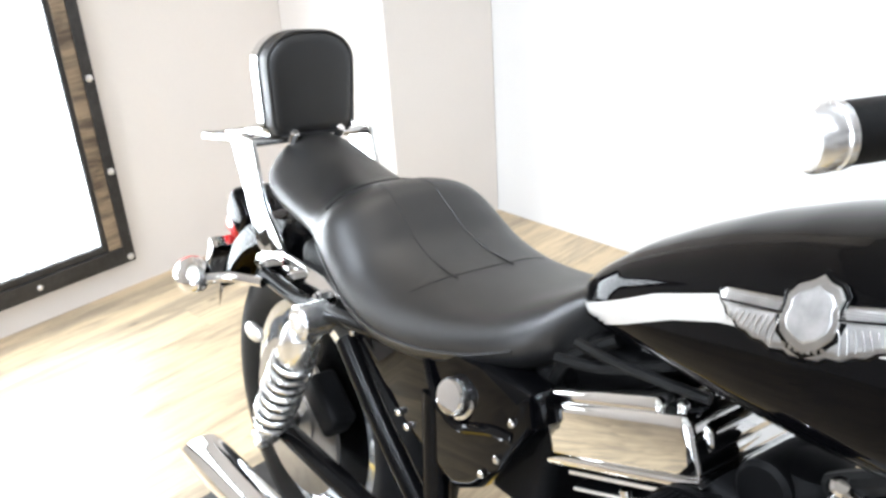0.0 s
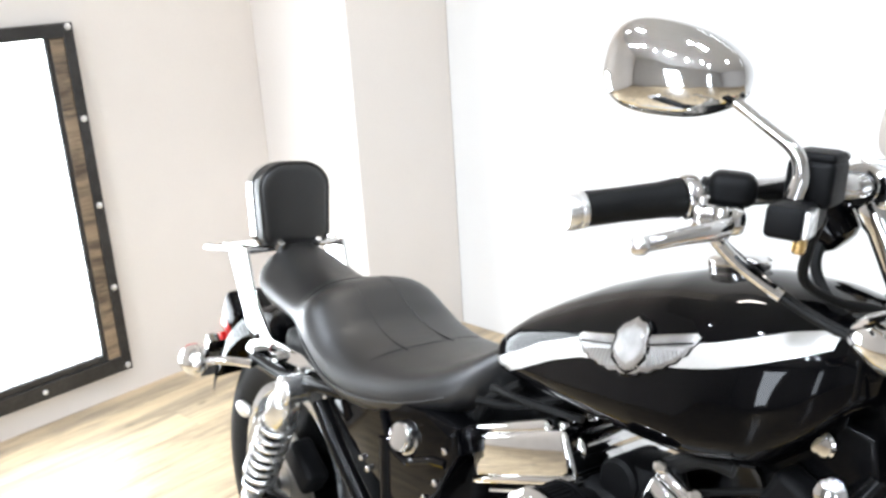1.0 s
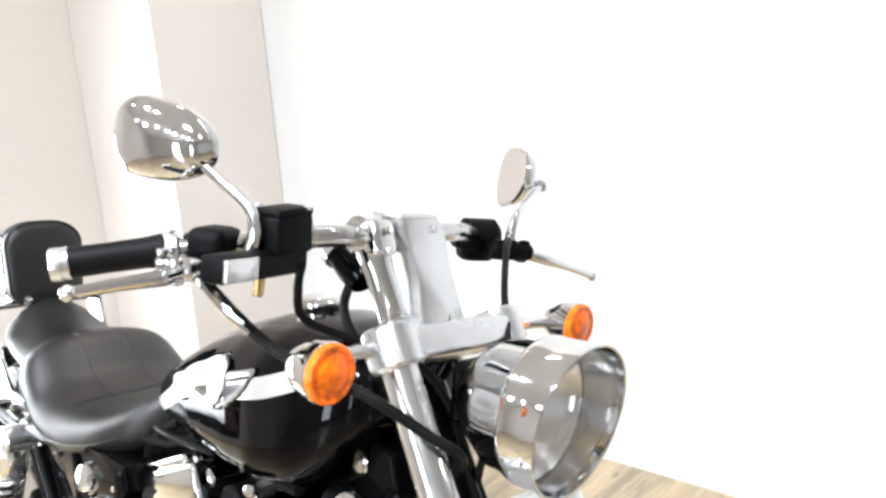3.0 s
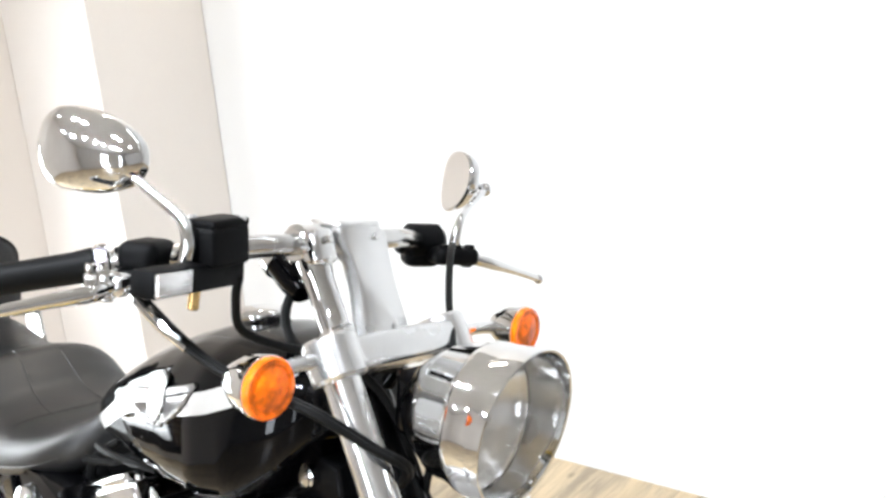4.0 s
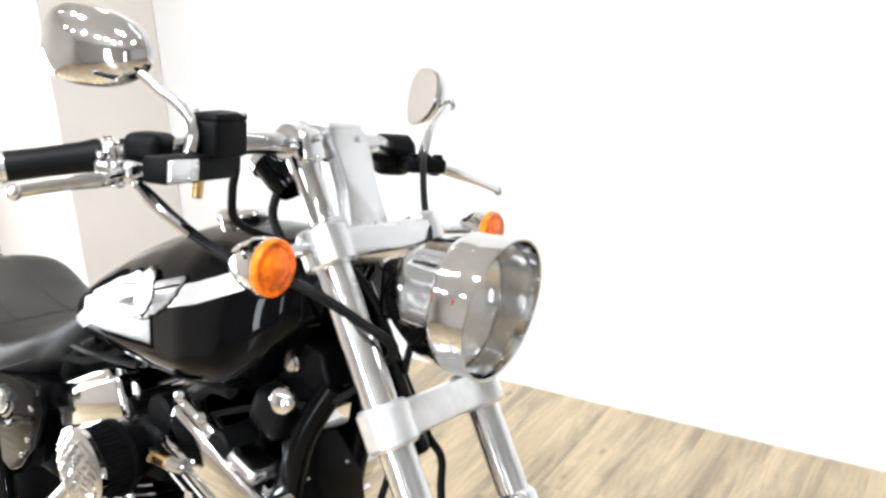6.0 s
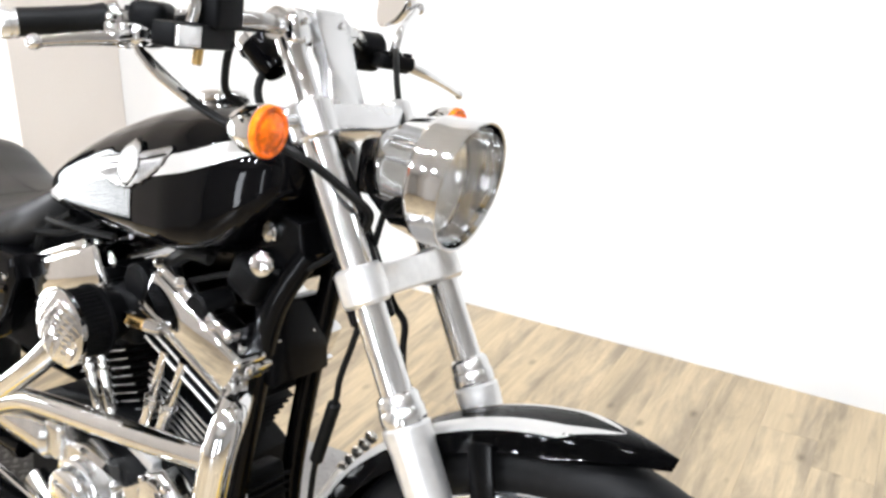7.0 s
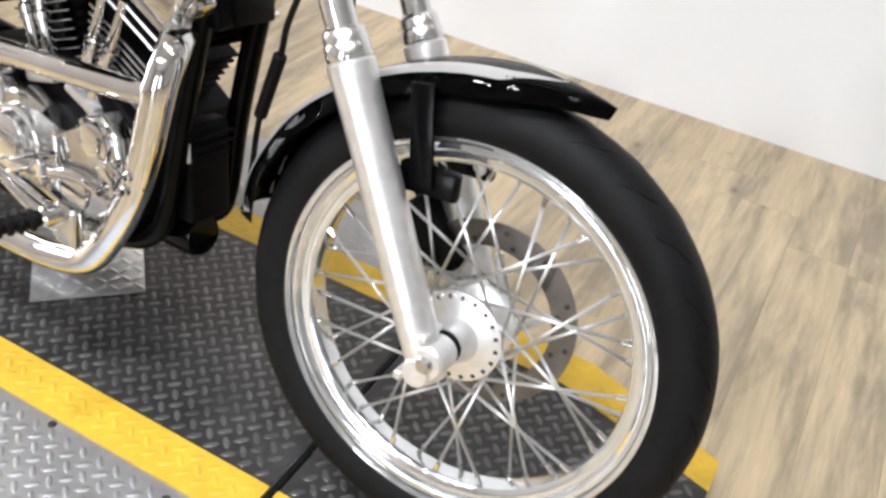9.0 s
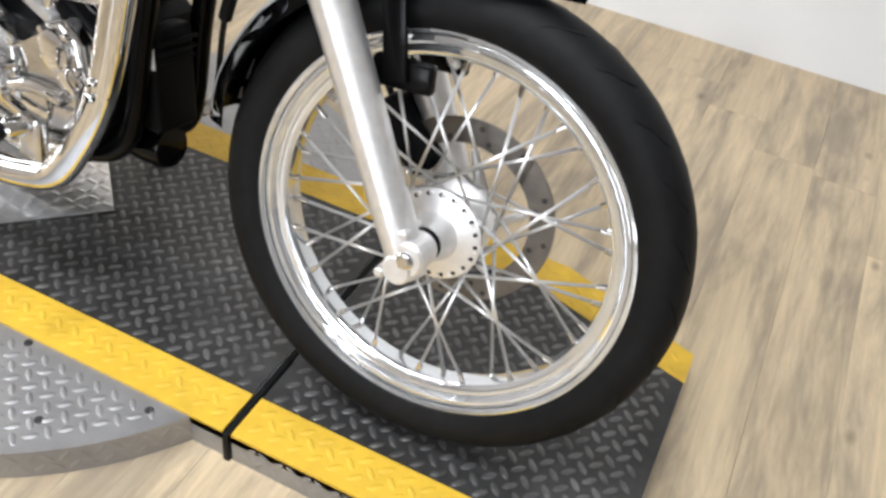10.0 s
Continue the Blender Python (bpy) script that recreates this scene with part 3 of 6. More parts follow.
bm = BM()
rings = []
dense = spline([V(*r[1:]) for r in SEAT], 5)
xs = [p.x for p in spline([V(r[0], 0, 0) for r in SEAT], 5)]
for x, k in zip(xs, dense):
    w, lo, hi = k
    mid = lo + (hi - lo) * 0.42
    ring = []
    for j in range(48):
        a = 2 * math.pi * j / 48
        c, s = math.cos(a), math.sin(a)
        if s > 0:
            yy = w * math.copysign(abs(c) ** 0.72, c) * (1 - taper(x) * s)
            zz = mid + (hi - mid) * s ** 0.82 + dish(x) * (yy / w) ** 2 * s ** 0.4
        else:
            yy = w * (1 - 0.05 * abs(s)) * math.copysign(abs(c) ** 0.34, c)
            zz = mid - (mid - lo) * abs(s) ** 0.75
        ring.append(V(x, yy, zz))
    rings.append(ring)
skin(bm, rings)
SEAT_SHAPE = BVHTree.FromBMesh(bm)
seat = part("seat", bm, LEATHER, motorcycle, "stepped black vinyl two-up seat", sharp=60)


def seat_top(x, y):
    """Height of the seat's upper side."""
    hit = SEAT_SHAPE.ray_cast(V(x, y, 1.2), V(0, 0, -1))[0]
    return hit.z if hit else 0.75


# rear wheel
REAR = V(-1.620, 0, 0.325)
bm = BM()
lathe(bm, [(-0.05, 0.195), (-0.064, 0.22), (-0.07, 0.25), (-0.066, 0.28), (-0.05, 0.302), (-0.025, 0.313), (0, 0.316), (0.025, 0.313), (0.05, 0.302), (0.066, 0.28), (0.07, 0.25), (0.064, 0.22), (0.05, 0.195)], REAR, (0, 1, 0), 72, closed=True)
rear_wheel = part("rear_wheel", bm, TYRE, motorcycle, "black rear tyre on a slotted disc wheel")
bm = BM()
lathe(bm, [(-0.05, 0.183), (-0.058, 0.192), (-0.058, 0.21), (-0.052, 0.216), (-0.044, 0.215), (-0.03, 0.195), (0.03, 0.195), (0.044, 0.215), (0.052, 0.216), (0.058, 0.21), (0.058, 0.192), (0.05, 0.183), (0.03, 0.178), (-0.03, 0.178)], REAR, (0, 1, 0), 64, closed=True)
part("rear_rim", bm, RIM, rear_wheel, "bright chrome rear rim")
bm = BM()
lathe(bm, [(-0.03, 0.03), (-0.034, 0.06), (-0.022, 0.10), (-0.02, 0.185), (0.02, 0.185), (0.022, 0.10), (0.034, 0.06), (0.03, 0.03)], REAR, (0, 1, 0), 64, closed=True)
part("wheel_disc", bm, FRAME, rear_wheel, "black disc wheel centre")


# backrest pad, arched on top, with piping
def arch(w0, w1, z0, z1, n=10):
    """Outline of the pad in y, z."""
    r = w1 * 0.8
    pts = [(-w0 * 0.86, z0), (w0 * 0.86, z0), (w0, z0 + 0.018)]
    for k in range(n + 1):
        a = math.pi / 2 * k / n
        pts.append((w1 - r + r * math.cos(a), z1 - r * 0.78 + r * 0.78 * math.sin(a)))
    for k in range(n + 1):
        a = math.pi / 2 * (1 - k / n)
        pts.append((-(w1 - r) - r * math.cos(a), z1 - r * 0.78 + r * 0.78 * math.sin(a)))
    pts.append((-w0, z0 + 0.018))
    return pts


PAD = Matrix.Translation((-1.727, 0, 0.815)) @ Matrix.Rotation(radians(-7), 4, "Y")
ol = arch(0.077, 0.082, 0.0, 0.172)
mid = (0.0, 0.086)


def shrink(f):
    return [(mid[0] + (y - mid[0]) * f, mid[1] + (z - mid[1]) * f) for y, z in ol]


bm = BM()
skin(bm, [[V(x, y, z) for y, z in shrink(f)] for x, f in ((0.0235, 0.4), (0.0225, 0.78), (0.0205, 0.91), (0.016, 0.975), (0.010, 0.995), (0.0, 1.0), (-0.018, 1.0), (-0.026, 0.96))])
backrest = part("backrest", bm, LEATHER, motorcycle, "upright black vinyl passenger backrest pad", xf=PAD, sharp=60)
for x in (0.016, -0.018):
    bm = BM()
    path = [V(x, y, z) for y, z in shrink(0.995)]
    tube(bm, path + [path[0]], 0.0026, 8, 1)
    part("piping", bm, LEATHER, backrest, xf=PAD)
# chrome slab added in place of the highlight on the pad's vinyl side
bm = BM()
skin(bm, [[V(x, y, z) for y, z in shrink(f)] for x, f in ((-0.024, 1.0), (-0.044, 1.01), (-0.048, 0.95))])
part("back_plate", bm, CHROME, backrest, "bright slab for the highlight on the pad's vinyl side", xf=PAD)

# sissy bar and luggage rack
bm = BM()
for side in (-1, 1):
    plate(bm, [(-1.555, 0.625), (-1.63, 0.59), (-1.70, 0.635), (-1.745, 0.72), (-1.79, 0.79), (-1.795, 0.812), (-1.712, 0.815), (-1.698, 0.77), (-1.672, 0.71), (-1.62, 0.665)], side * 0.116 - 0.004, side * 0.116 + 0.004, 0.002)
rod(bm, (-1.735, -0.112, 0.806), (-1.735, 0.112, 0.806), 0.008)
for y in (-0.045, 0.045):
    rod(bm, (-1.712, y, 0.806), (-1.700, y, 0.826), 0.008, seg=14, bev=0.002)
sissy_bar = part("sissy_bar", bm, CHROME, motorcycle, "chrome passenger backrest bar")
bm = BM()
tube(bm, [(-1.76, -0.1, 0.804), (-1.92, -0.106, 0.776), (-1.945, -0.085, 0.768), (-1.952, 0, 0.767), (-1.945, 0.085, 0.768), (-1.92, 0.106, 0.776), (-1.76, 0.1, 0.804)], 0.008, 10)
rack = part("luggage_rack", bm, CHROME, motorcycle, "chrome tube luggage rack behind the backrest")
for y in (-0.06, -0.02, 0.02, 0.06):
    bm = BM()
    tube(bm, [(-1.745, y * 0.9, 0.806), (-1.82, y, 0.798), (-1.948, y, 0.769)], 0.0065, 8, 4)
    part("rack_bar", bm, CHROME, rack)
bm = BM()
rod(bm, (-1.845, -0.10, 0.789), (-1.845, 0.10, 0.789), 0.0055)
part("rack_cross_bar", bm, CHROME, rack)

# seat seams
for y in (-0.042, 0.042):
    bm = BM()
    tube(bm, [V(x, y * f, seat_top(x, y * f) + 0.0004) for x, f in ((-1.235, 1.2), (-1.29, 1.15), (-1.34, 1.08), (-1.38, 1.0), (-1.42, 0.95), (-1.45, 0.9))], 0.0014, 6)
    part("stitching", bm, LEATHER, seat)
bm = BM()
tube(bm, [V(-1.245, y, seat_top(-1.245 + 0.6 * y * y, y) + 0.0003) for y in np.linspace(-0.12, 0.12, 11)], 0.0009, 6, 2)
part("stitching", bm, LEATHER, seat)
bm = BM()
tube(bm, [V(-1.495 + 1.2 * y * y, y, seat_top(-1.495 + 1.2 * y * y, y) + 0.0003) for y in np.linspace(-0.112, 0.112, 13)], 0.0026, 6, 2)
part("stitching", bm, LEATHER, seat)
bm = BM()
low = [V(x, -w * 1.003, lo + (hi - lo) * 0.38) for x, w, lo, hi in SEAT[3:11]]
tube(bm, low, 0.0022, 6)
part("stitching", bm, LEATHER, seat)

# tank trim: silver band, cap, emblem
def band(x0, x1, lower, upper, proud, side, n=48):
    bm = BM()
    rings = []
    for k in range(n + 1):
        x = x0 + (x1 - x0) * k / n
        lo, hi = lower(x), upper(x)
        rings.append([tank_point(x, lo + (hi - lo) * j / 6, proud, side) for j in range(7)])
    skin(bm, rings, close=False, caps=False)
    return bm


def lerp(table, x):
    for (a, p), (b, q) in zip(table, table[1:]):
        if x <= b:
            return p + (q - p) * (x - a) / (b - a)
    return table[-1][1]


LOWER = [(-0.985, 0.772), (-0.96, 0.786), (-0.905, 0.812), (-0.836, 0.849), (-0.78, 0.872), (-0.70, 0.893), (-0.622, 0.912), (-0.57, 0.927), (-0.531, 0.943), (-0.46, 0.975)]
UPPER = [(-0.985, 0.802), (-0.96, 0.812), (-0.91, 0.838), (-0.866, 0.863), (-0.792, 0.894), (-0.70, 0.919), (-0.627, 0.938), (-0.582, 0.951), (-0.544, 0.966), (-0.513, 0.979), (-0.46, 0.992)]
for side in (-1, 1):
    part("silver_band", band(-0.985, -0.47, lambda x: max(lerp(LOWER, x), tank_row(x)[1] + 0.004), lambda x: min(lerp(UPPER, x), tank_row(x)[2] - 0.004), 0.0006, side), SILVER_PAINT, fuel_tank, "silver painted band along the tank", sharp=60)

# winged emblem: outline about its middle
WING = [(0.026, 0.012), (0.092, 0.014), (0.098, 0.010), (0.094, 0.002), (0.088, -0.002), (0.084, -0.009), (0.076, -0.012), (0.070, -0.018), (0.061, -0.020), (0.053, -0.025), (0.043, -0.026), (0.034, -0.031), (0.020, -0.030), (0.014, -0.034)]
EMBLEM_X, EMBLEM_Z = -0.692, 0.916


def on_tank(dx, dz, proud, side):
    a = radians(16)
    x = EMBLEM_X + dx * math.cos(a) - dz * math.sin(a) * 0.3
    z = EMBLEM_Z + dz + dx * math.sin(a)
    return tank_point(x, z, proud, side)


def badge(outline, base, top, side, rim=0.86):
    """A raised badge with chamfered edge that follows the tank."""
    bm = BM()
    n = len(outline)
    cx, cz = sum(p[0] for p in outline) / n, sum(p[1] for p in outline) / n
    rings = []
    for f, h in ((1.0, base), (1.0, (base + top) / 2), (0.94, top), (rim, top)):
        rings.append([on_tank(cx + (x - cx) * f, cz + (z - cz) * f, h, side) for x, z in outline])
    vs = skin(bm, rings, caps=False)
    c = bm.verts.new(on_tank(cx, cz, top * 0.92, side))
    for i in range(n):
        bm.faces.new((vs[-1][i], vs[-1][(i + 1) % n], c))
    return bm


full = WING + [(-x, z) for x, z in WING[::-1]]
SHIELD = [(0.0, 0.033), (0.009, 0.028), (0.019, 0.025), (0.026, 0.017), (0.025, 0.008), (0.028, -0.002), (0.025, -0.014), (0.014, -0.024), (0.0, -0.030)]
SHIELD = SHIELD + [(-x, z) for x, z in SHIELD[-2:0:-1]]
for side in (-1, 1):
    part("emblem_outline", badge([(x * 1.035, z * 1.1) for x, z in full], 0.0, 0.0018, side, 0.9), FRAME, fuel_tank, "black outline under the emblem", sharp=25)
    emblem = part("emblem", badge(full, 0.0, 0.0035, side), STEEL, fuel_tank, "winged silver metal tank emblem", sharp=25)
    for sx in (-1, 1):
        field = [(sx * (0.026 + (x - 0.026) * 0.93), -0.001 + (z + 0.001) * 0.80) for x, z in WING[:-1]]
        part("wing_field", badge(field, 0.003, 0.0041, side, 0.9), PEWTER, emblem, "grey wing field", sharp=25)
        bm = BM()
        tube(bm, [on_tank(sx * 0.024, 0.0015, 0.0044, side), on_tank(sx * 0.055, 0.0025, 0.0044, side), on_tank(sx * 0.092, 0.004, 0.0044, side)], 0.0011, 6, 4)
        part("wing_line", bm, FRAME, emblem, "dark dividing line")
    part("shield_edge", badge([(x * 1.16, z * 1.13) for x, z in SHIELD], 0.003, 0.0046, side, 0.9), FRAME, emblem, "black outline of the shield", sharp=25)
    part("shield", badge(SHIELD, 0.003, 0.0056, side, 0.8), STEEL, emblem, sharp=25)
    part("shield_field", badge([(x * 0.78, 0.001 + z * 0.74) for x, z in SHIELD], 0.005, 0.0060, side, 0.9), PEWTER, emblem, "grey shield field", sharp=25)
    bm = BM()
    for sx in (-1, 1):
        for k in range(5):
            z = 0.009 - 0.0022 * k
            tube(bm, [on_tank(sx * 0.027, z, 0.0042, side), on_tank(sx * 0.055, z, 0.0042, side), on_tank(sx * (0.09 - 0.002 * k), z + 0.001, 0.0042, side)], 0.0006, 5, 3)
        for k in range(9):
            x = 0.026 + 0.0065 * k
            tube(bm, [on_tank(sx * x, -0.004, 0.0042, side), on_tank(sx * (x + 0.004), -0.012, 0.0042, side), on_tank(sx * (x + 0.006), -0.026 + 0.0022 * k, 0.0042, side)], 0.0009, 5, 3)
    tagged(part("feather_relief", bm, STEEL, emblem), kind="stuff")
    bm = BM()
    for k in range(-3, 4):
        p = on_tank(k * 0.006, -0.0275 + 0.0004 * k * k, 0.0046, side)
        box(bm, p, (0.0035, 0.0012, 0.003), bev=0)
    tagged(part("lettering_bars", bm, STEEL, emblem), kind="stuff")
bm = BM()
lathe(bm, [(-0.004, 0.036), (0.006, 0.036), (0.010, 0.038), (0.016, 0.038), (0.021, 0.034), (0.024, 0.024), (0.025, 0.004)], (-0.645, 0, 1.000), (-0.12, 0, 1), 40)
part("filler_cap", bm, CHROME, fuel_tank, "round chrome filler cap")
bm = BM()
tube(bm, [tank_point(x, tank_row(x)[1] + 0.006, 0.003) for x in np.linspace(-0.97, -0.54, 16)], 0.004, 8, 1)
tube(bm, [tank_point(x, tank_row(x)[1] + 0.006, 0.003, 1) for x in np.linspace(-0.97, -0.54, 16)], 0.004, 8, 1)
part("tank_seam", bm, BLACK, fuel_tank)

# handlebar
BAR = [(-0.630, -0.355, 1.088), (-0.576, -0.263, 1.107), (-0.535, -0.185, 1.118), (-0.505, -0.125, 1.126), (-0.492, -0.085, 1.128), (-0.490, 0, 1.128)]
BAR = BAR + [(x, -y, z) for x, y, z in BAR[-2::-1]]
bm = BM()
tube(bm, BAR, 0.0127, 16)
handlebar = part("handlebar", bm, CHROME_OLD, motorcycle, "chrome handlebar", xf=S)
for side in (-1, 1):
    a, b = V(-0.576, 0.263 * side, 1.107), V(-0.630, 0.355 * side, 1.088)
    d = (b - a).normalized()
    bm = BM()
    lathe(bm, [(0.0, 0.015), (0.002, 0.0185), (0.02, 0.0165), (0.06, 0.0158), (0.095, 0.0160), (0.1, 0.0155)], a, d, 28)
    grip = part("grip", bm, RUBBER, handlebar, "black rubber grip with chrome bands", xf=S)
    bm = BM()
    lathe(bm, [(0.094, 0.0155), (0.095, 0.0172), (0.099, 0.0172), (0.100, 0.0162), (0.102, 0.0162), (0.103, 0.0174), (0.110, 0.0174), (0.1135, 0.0155), (0.1145, 0.006)], a, d, 28)
    part("grip_end", bm, PALE, grip, "chrome grip end", xf=S)
    bm = BM()
    lathe(bm, [(-0.014, 0.018), (-0.012, 0.021), (-0.004, 0.021), (0.0, 0.0185)], a, d, 28)
    part("grip_collar", bm, CHROME, grip, xf=S)
    # switch housing
    bm = BM()
    c = V(-0.548, -0.222, 1.116) if side < 0 else V(-0.556, 0.247, 1.110)
    turn = Matrix.Rotation(radians(-27 * side), 4, "Z")
    if side < 0:
        box(bm, c + V(0, 0, 0.003), (0.044, 0.058, 0.031), turn, 0.012, 4)
        box(bm, c + V(-0.005, 0.0, -0.02), (0.036, 0.05, 0.03), turn, 0.01, 3)
    else:
        rod(bm, c + turn @ V(0, -0.036, 0), c + turn @ V(0, 0.024, 0), 0.026, seg=28, bev=0.008)
        box(bm, c + turn @ V(-0.004, -0.006, -0.016), (0.042, 0.056, 0.042), turn, 0.014, 4)
        rod(bm, c + turn @ V(0, -0.046, 0), c + turn @ V(0, -0.036, 0), 0.018, seg=24, bev=0.003)
    housing = part("switch_housing", bm, MATT, handlebar, "black switch housing", xf=S)
    bm = BM()
    for j, o in enumerate((-0.014, 0.0, 0.014)):
        box(bm, c + turn @ V(-0.024, o, 0.004), (0.008, 0.009, 0.012), turn, 0.002)
    tagged(part("switch_buttons", bm, RUBBER, housing, xf=S), kind="stuff")
    # perch and lever
    bm = BM()
    at = V(-0.534, -0.268, 1.096) if side < 0 else V(-0.514, 0.256, 1.094)
    box(bm, at, (0.046, 0.05 if side < 0 else 0.066, 0.024), turn, 0.008, 3)
    rod(bm, at + V(0.012, 0.017 * side, -0.016), at + V(0.012, 0.017 * side, 0.012), 0.009, seg=16, bev=0.002)
    if side > 0:
        for o in (-0.020, 0.0, 0.020):
            box(bm, at + turn @ V(0.012, o, 0.012), (0.014, 0.012, 0.010), turn, 0.002)
    perch = part("lever_perch", bm, CHROME if side < 0 else MATT, handlebar, "chrome lever perch" if side < 0 else "black lever perch", xf=S)
    bm = BM()
    rod(bm, at + turn @ V(-0.014, -0.020, 0.012), at + turn @ V(-0.014, -0.020, 0.020), 0.006, seg=14, bev=0.002)
    part("clamp_bolt", bm, CHROME, perch, xf=S)
    bm = BM()
    tip = V(-0.533, -0.39, 1.078) if side < 0 else V(-0.482, 0.442, 1.05)
    p0 = V(-0.520, -0.280, 1.095) if side < 0 else V(-0.503, 0.274, 1.092)
    tube(bm, [p0, p0.lerp(tip, 0.25) + V(0.012, 0, 0.0), p0.lerp(tip, 0.6) + V(0.008, 0, 0.001), tip], 0.007, 12, 6, radii=[0.0085, 0.0088, 0.007, 0.0056])
    ball(bm, tip, 0.0082, u=16, v=10)
    part("lever", bm, CHROME, handlebar, "chrome brake lever" if side < 0 else "chrome clutch lever", xf=S)

# brake fluid reservoir
bm = BM()
turn = Matrix.Rotation(radians(8), 4, "Z") @ Matrix.Rotation(radians(4), 4, "X")
box(bm, (-0.49, -0.180, 1.134), (0.042, 0.056, 0.042), turn, 0.006, 3)
box(bm, (-0.49, -0.180, 1.157), (0.040, 0.054, 0.010), turn, 0.004, 3)
reservoir = part("brake_reservoir", bm, MATT, handlebar, "black brake fluid reservoir", xf=S)
bm = BM()
for dx, dy in ((-0.017, -0.026), (0.017, 0.026)):
    rod(bm, V(-0.49 + dx * 0.8, -0.180 + dy * 0.8, 1.160), V(-0.49 + dx * 0.8, -0.180 + dy * 0.8, 1.164), 0.004, seg=12)
tagged(part("lid_screws", bm, ALU, reservoir, xf=S), kind="stuff")
bm = BM()
reach = Matrix.Rotation(radians(15), 4, "Z")
box(bm, (-0.488, -0.213, 1.103), (0.032, 0.142, 0.028), reach, 0.005)
cylinder = part("master_cylinder", bm, MATT, handlebar, "black brake master cylinder with a silver face", xf=S)
bm = BM()
box(bm, V(-0.488, -0.213, 1.103) + reach @ V(0.0172, -0.046, 0.0), (0.005, 0.050, 0.023), reach, 0.0015)
part("face_plate", bm, PALE, cylinder, "satin silver face plate", xf=S)
bm = BM()
rod(bm, (-0.482, -0.212, 1.092), (-0.482, -0.214, 1.070), 0.006, seg=14, bev=0.002)
part("brake_light_switch", bm, BRASS, handlebar, xf=S)

# risers with a smooth cover plate, bar clamps and speedometer
for y in (-0.056, 0.020):
    bm = BM()
    lathe(bm, [(0.0, 0.021), (0.012, 0.021), (0.016, 0.0175), (0.075, 0.017), (0.081, 0.019), (0.100, 0.019)], V(-0.428, y, 1.026), V(-0.058, 0, 0.100), 28)
    part("riser", bm, CHROME, handlebar, "tall chrome handlebar riser", xf=S)
    bm = BM()
    rod(bm, (-0.49, y - 0.019, 1.128), (-0.49, y + 0.019, 1.128), 0.0235, seg=28, bev=0.005)
    box(bm, (-0.472, y, 1.126), (0.034, 0.036, 0.042), Matrix.Rotation(radians(-18), 4, "Y"), 0.008, 3)
    for dz in (-0.012, 0.012):
        rod(bm, (-0.457, y, 1.126 + dz), (-0.449, y, 1.127 + dz), 0.0048, seg=12, bev=0.001)
    part("bar_clamp", bm, CHROME, handlebar, "chrome bar clamp", xf=S)
bm = BM()
o0 = [V(-0.462, -0.034, 1.150), V(-0.462, 0.032, 1.150), V(-0.456, 0.040, 1.140), V(-0.449, 0.040, 1.112), V(-0.430, 0.038, 1.072), V(-0.415, 0.046, 1.028), V(-0.415, -0.034, 1.028), V(-0.434, -0.027, 1.080), V(-0.449, -0.024, 1.108), V(-0.456, -0.034, 1.134)]
mid_y = -0.001
skin(bm, [[V(p.x + 0.006, mid_y + (p.y - mid_y) * 0.86, p.z) for p in o0], [V(p.x + 0.004, mid_y + (p.y - mid_y) * 0.96, p.z) for p in o0], [p + V(-0.001, 0, 0) for p in o0], [p + V(-0.012, 0, -0.002) for p in o0]])
box(bm, (-0.484, 0.001, 1.151), (0.05, 0.070, 0.009), None, 0.004, 3)
part("riser_cover", bm, PALE, handlebar, "smooth satin riser cover plate", xf=S)
bm = BM()
lathe(bm, [(-0.03, 0.014), (-0.026, 0.022), (-0.01, 0.027), (0.02, 0.029), (0.024, 0.031), (0.03, 0.030), (0.03, 0.026)], V(-0.535, -0.022, 1.085), (-0.75, 0, 0.65), 36)
speedo = part("speedometer", bm, BLACK, motorcycle, "black cased speedometer with a chrome bezel", xf=S)
bm = BM()
lathe(bm, [(0.022, 0.0295), (0.022, 0.0325), (0.033, 0.0325), (0.034, 0.0275), (0.030, 0.0275)], V(-0.535, -0.022, 1.085), (-0.75, 0, 0.65), 36, closed=True)
part("bezel", bm, CHROME, speedo, xf=S)

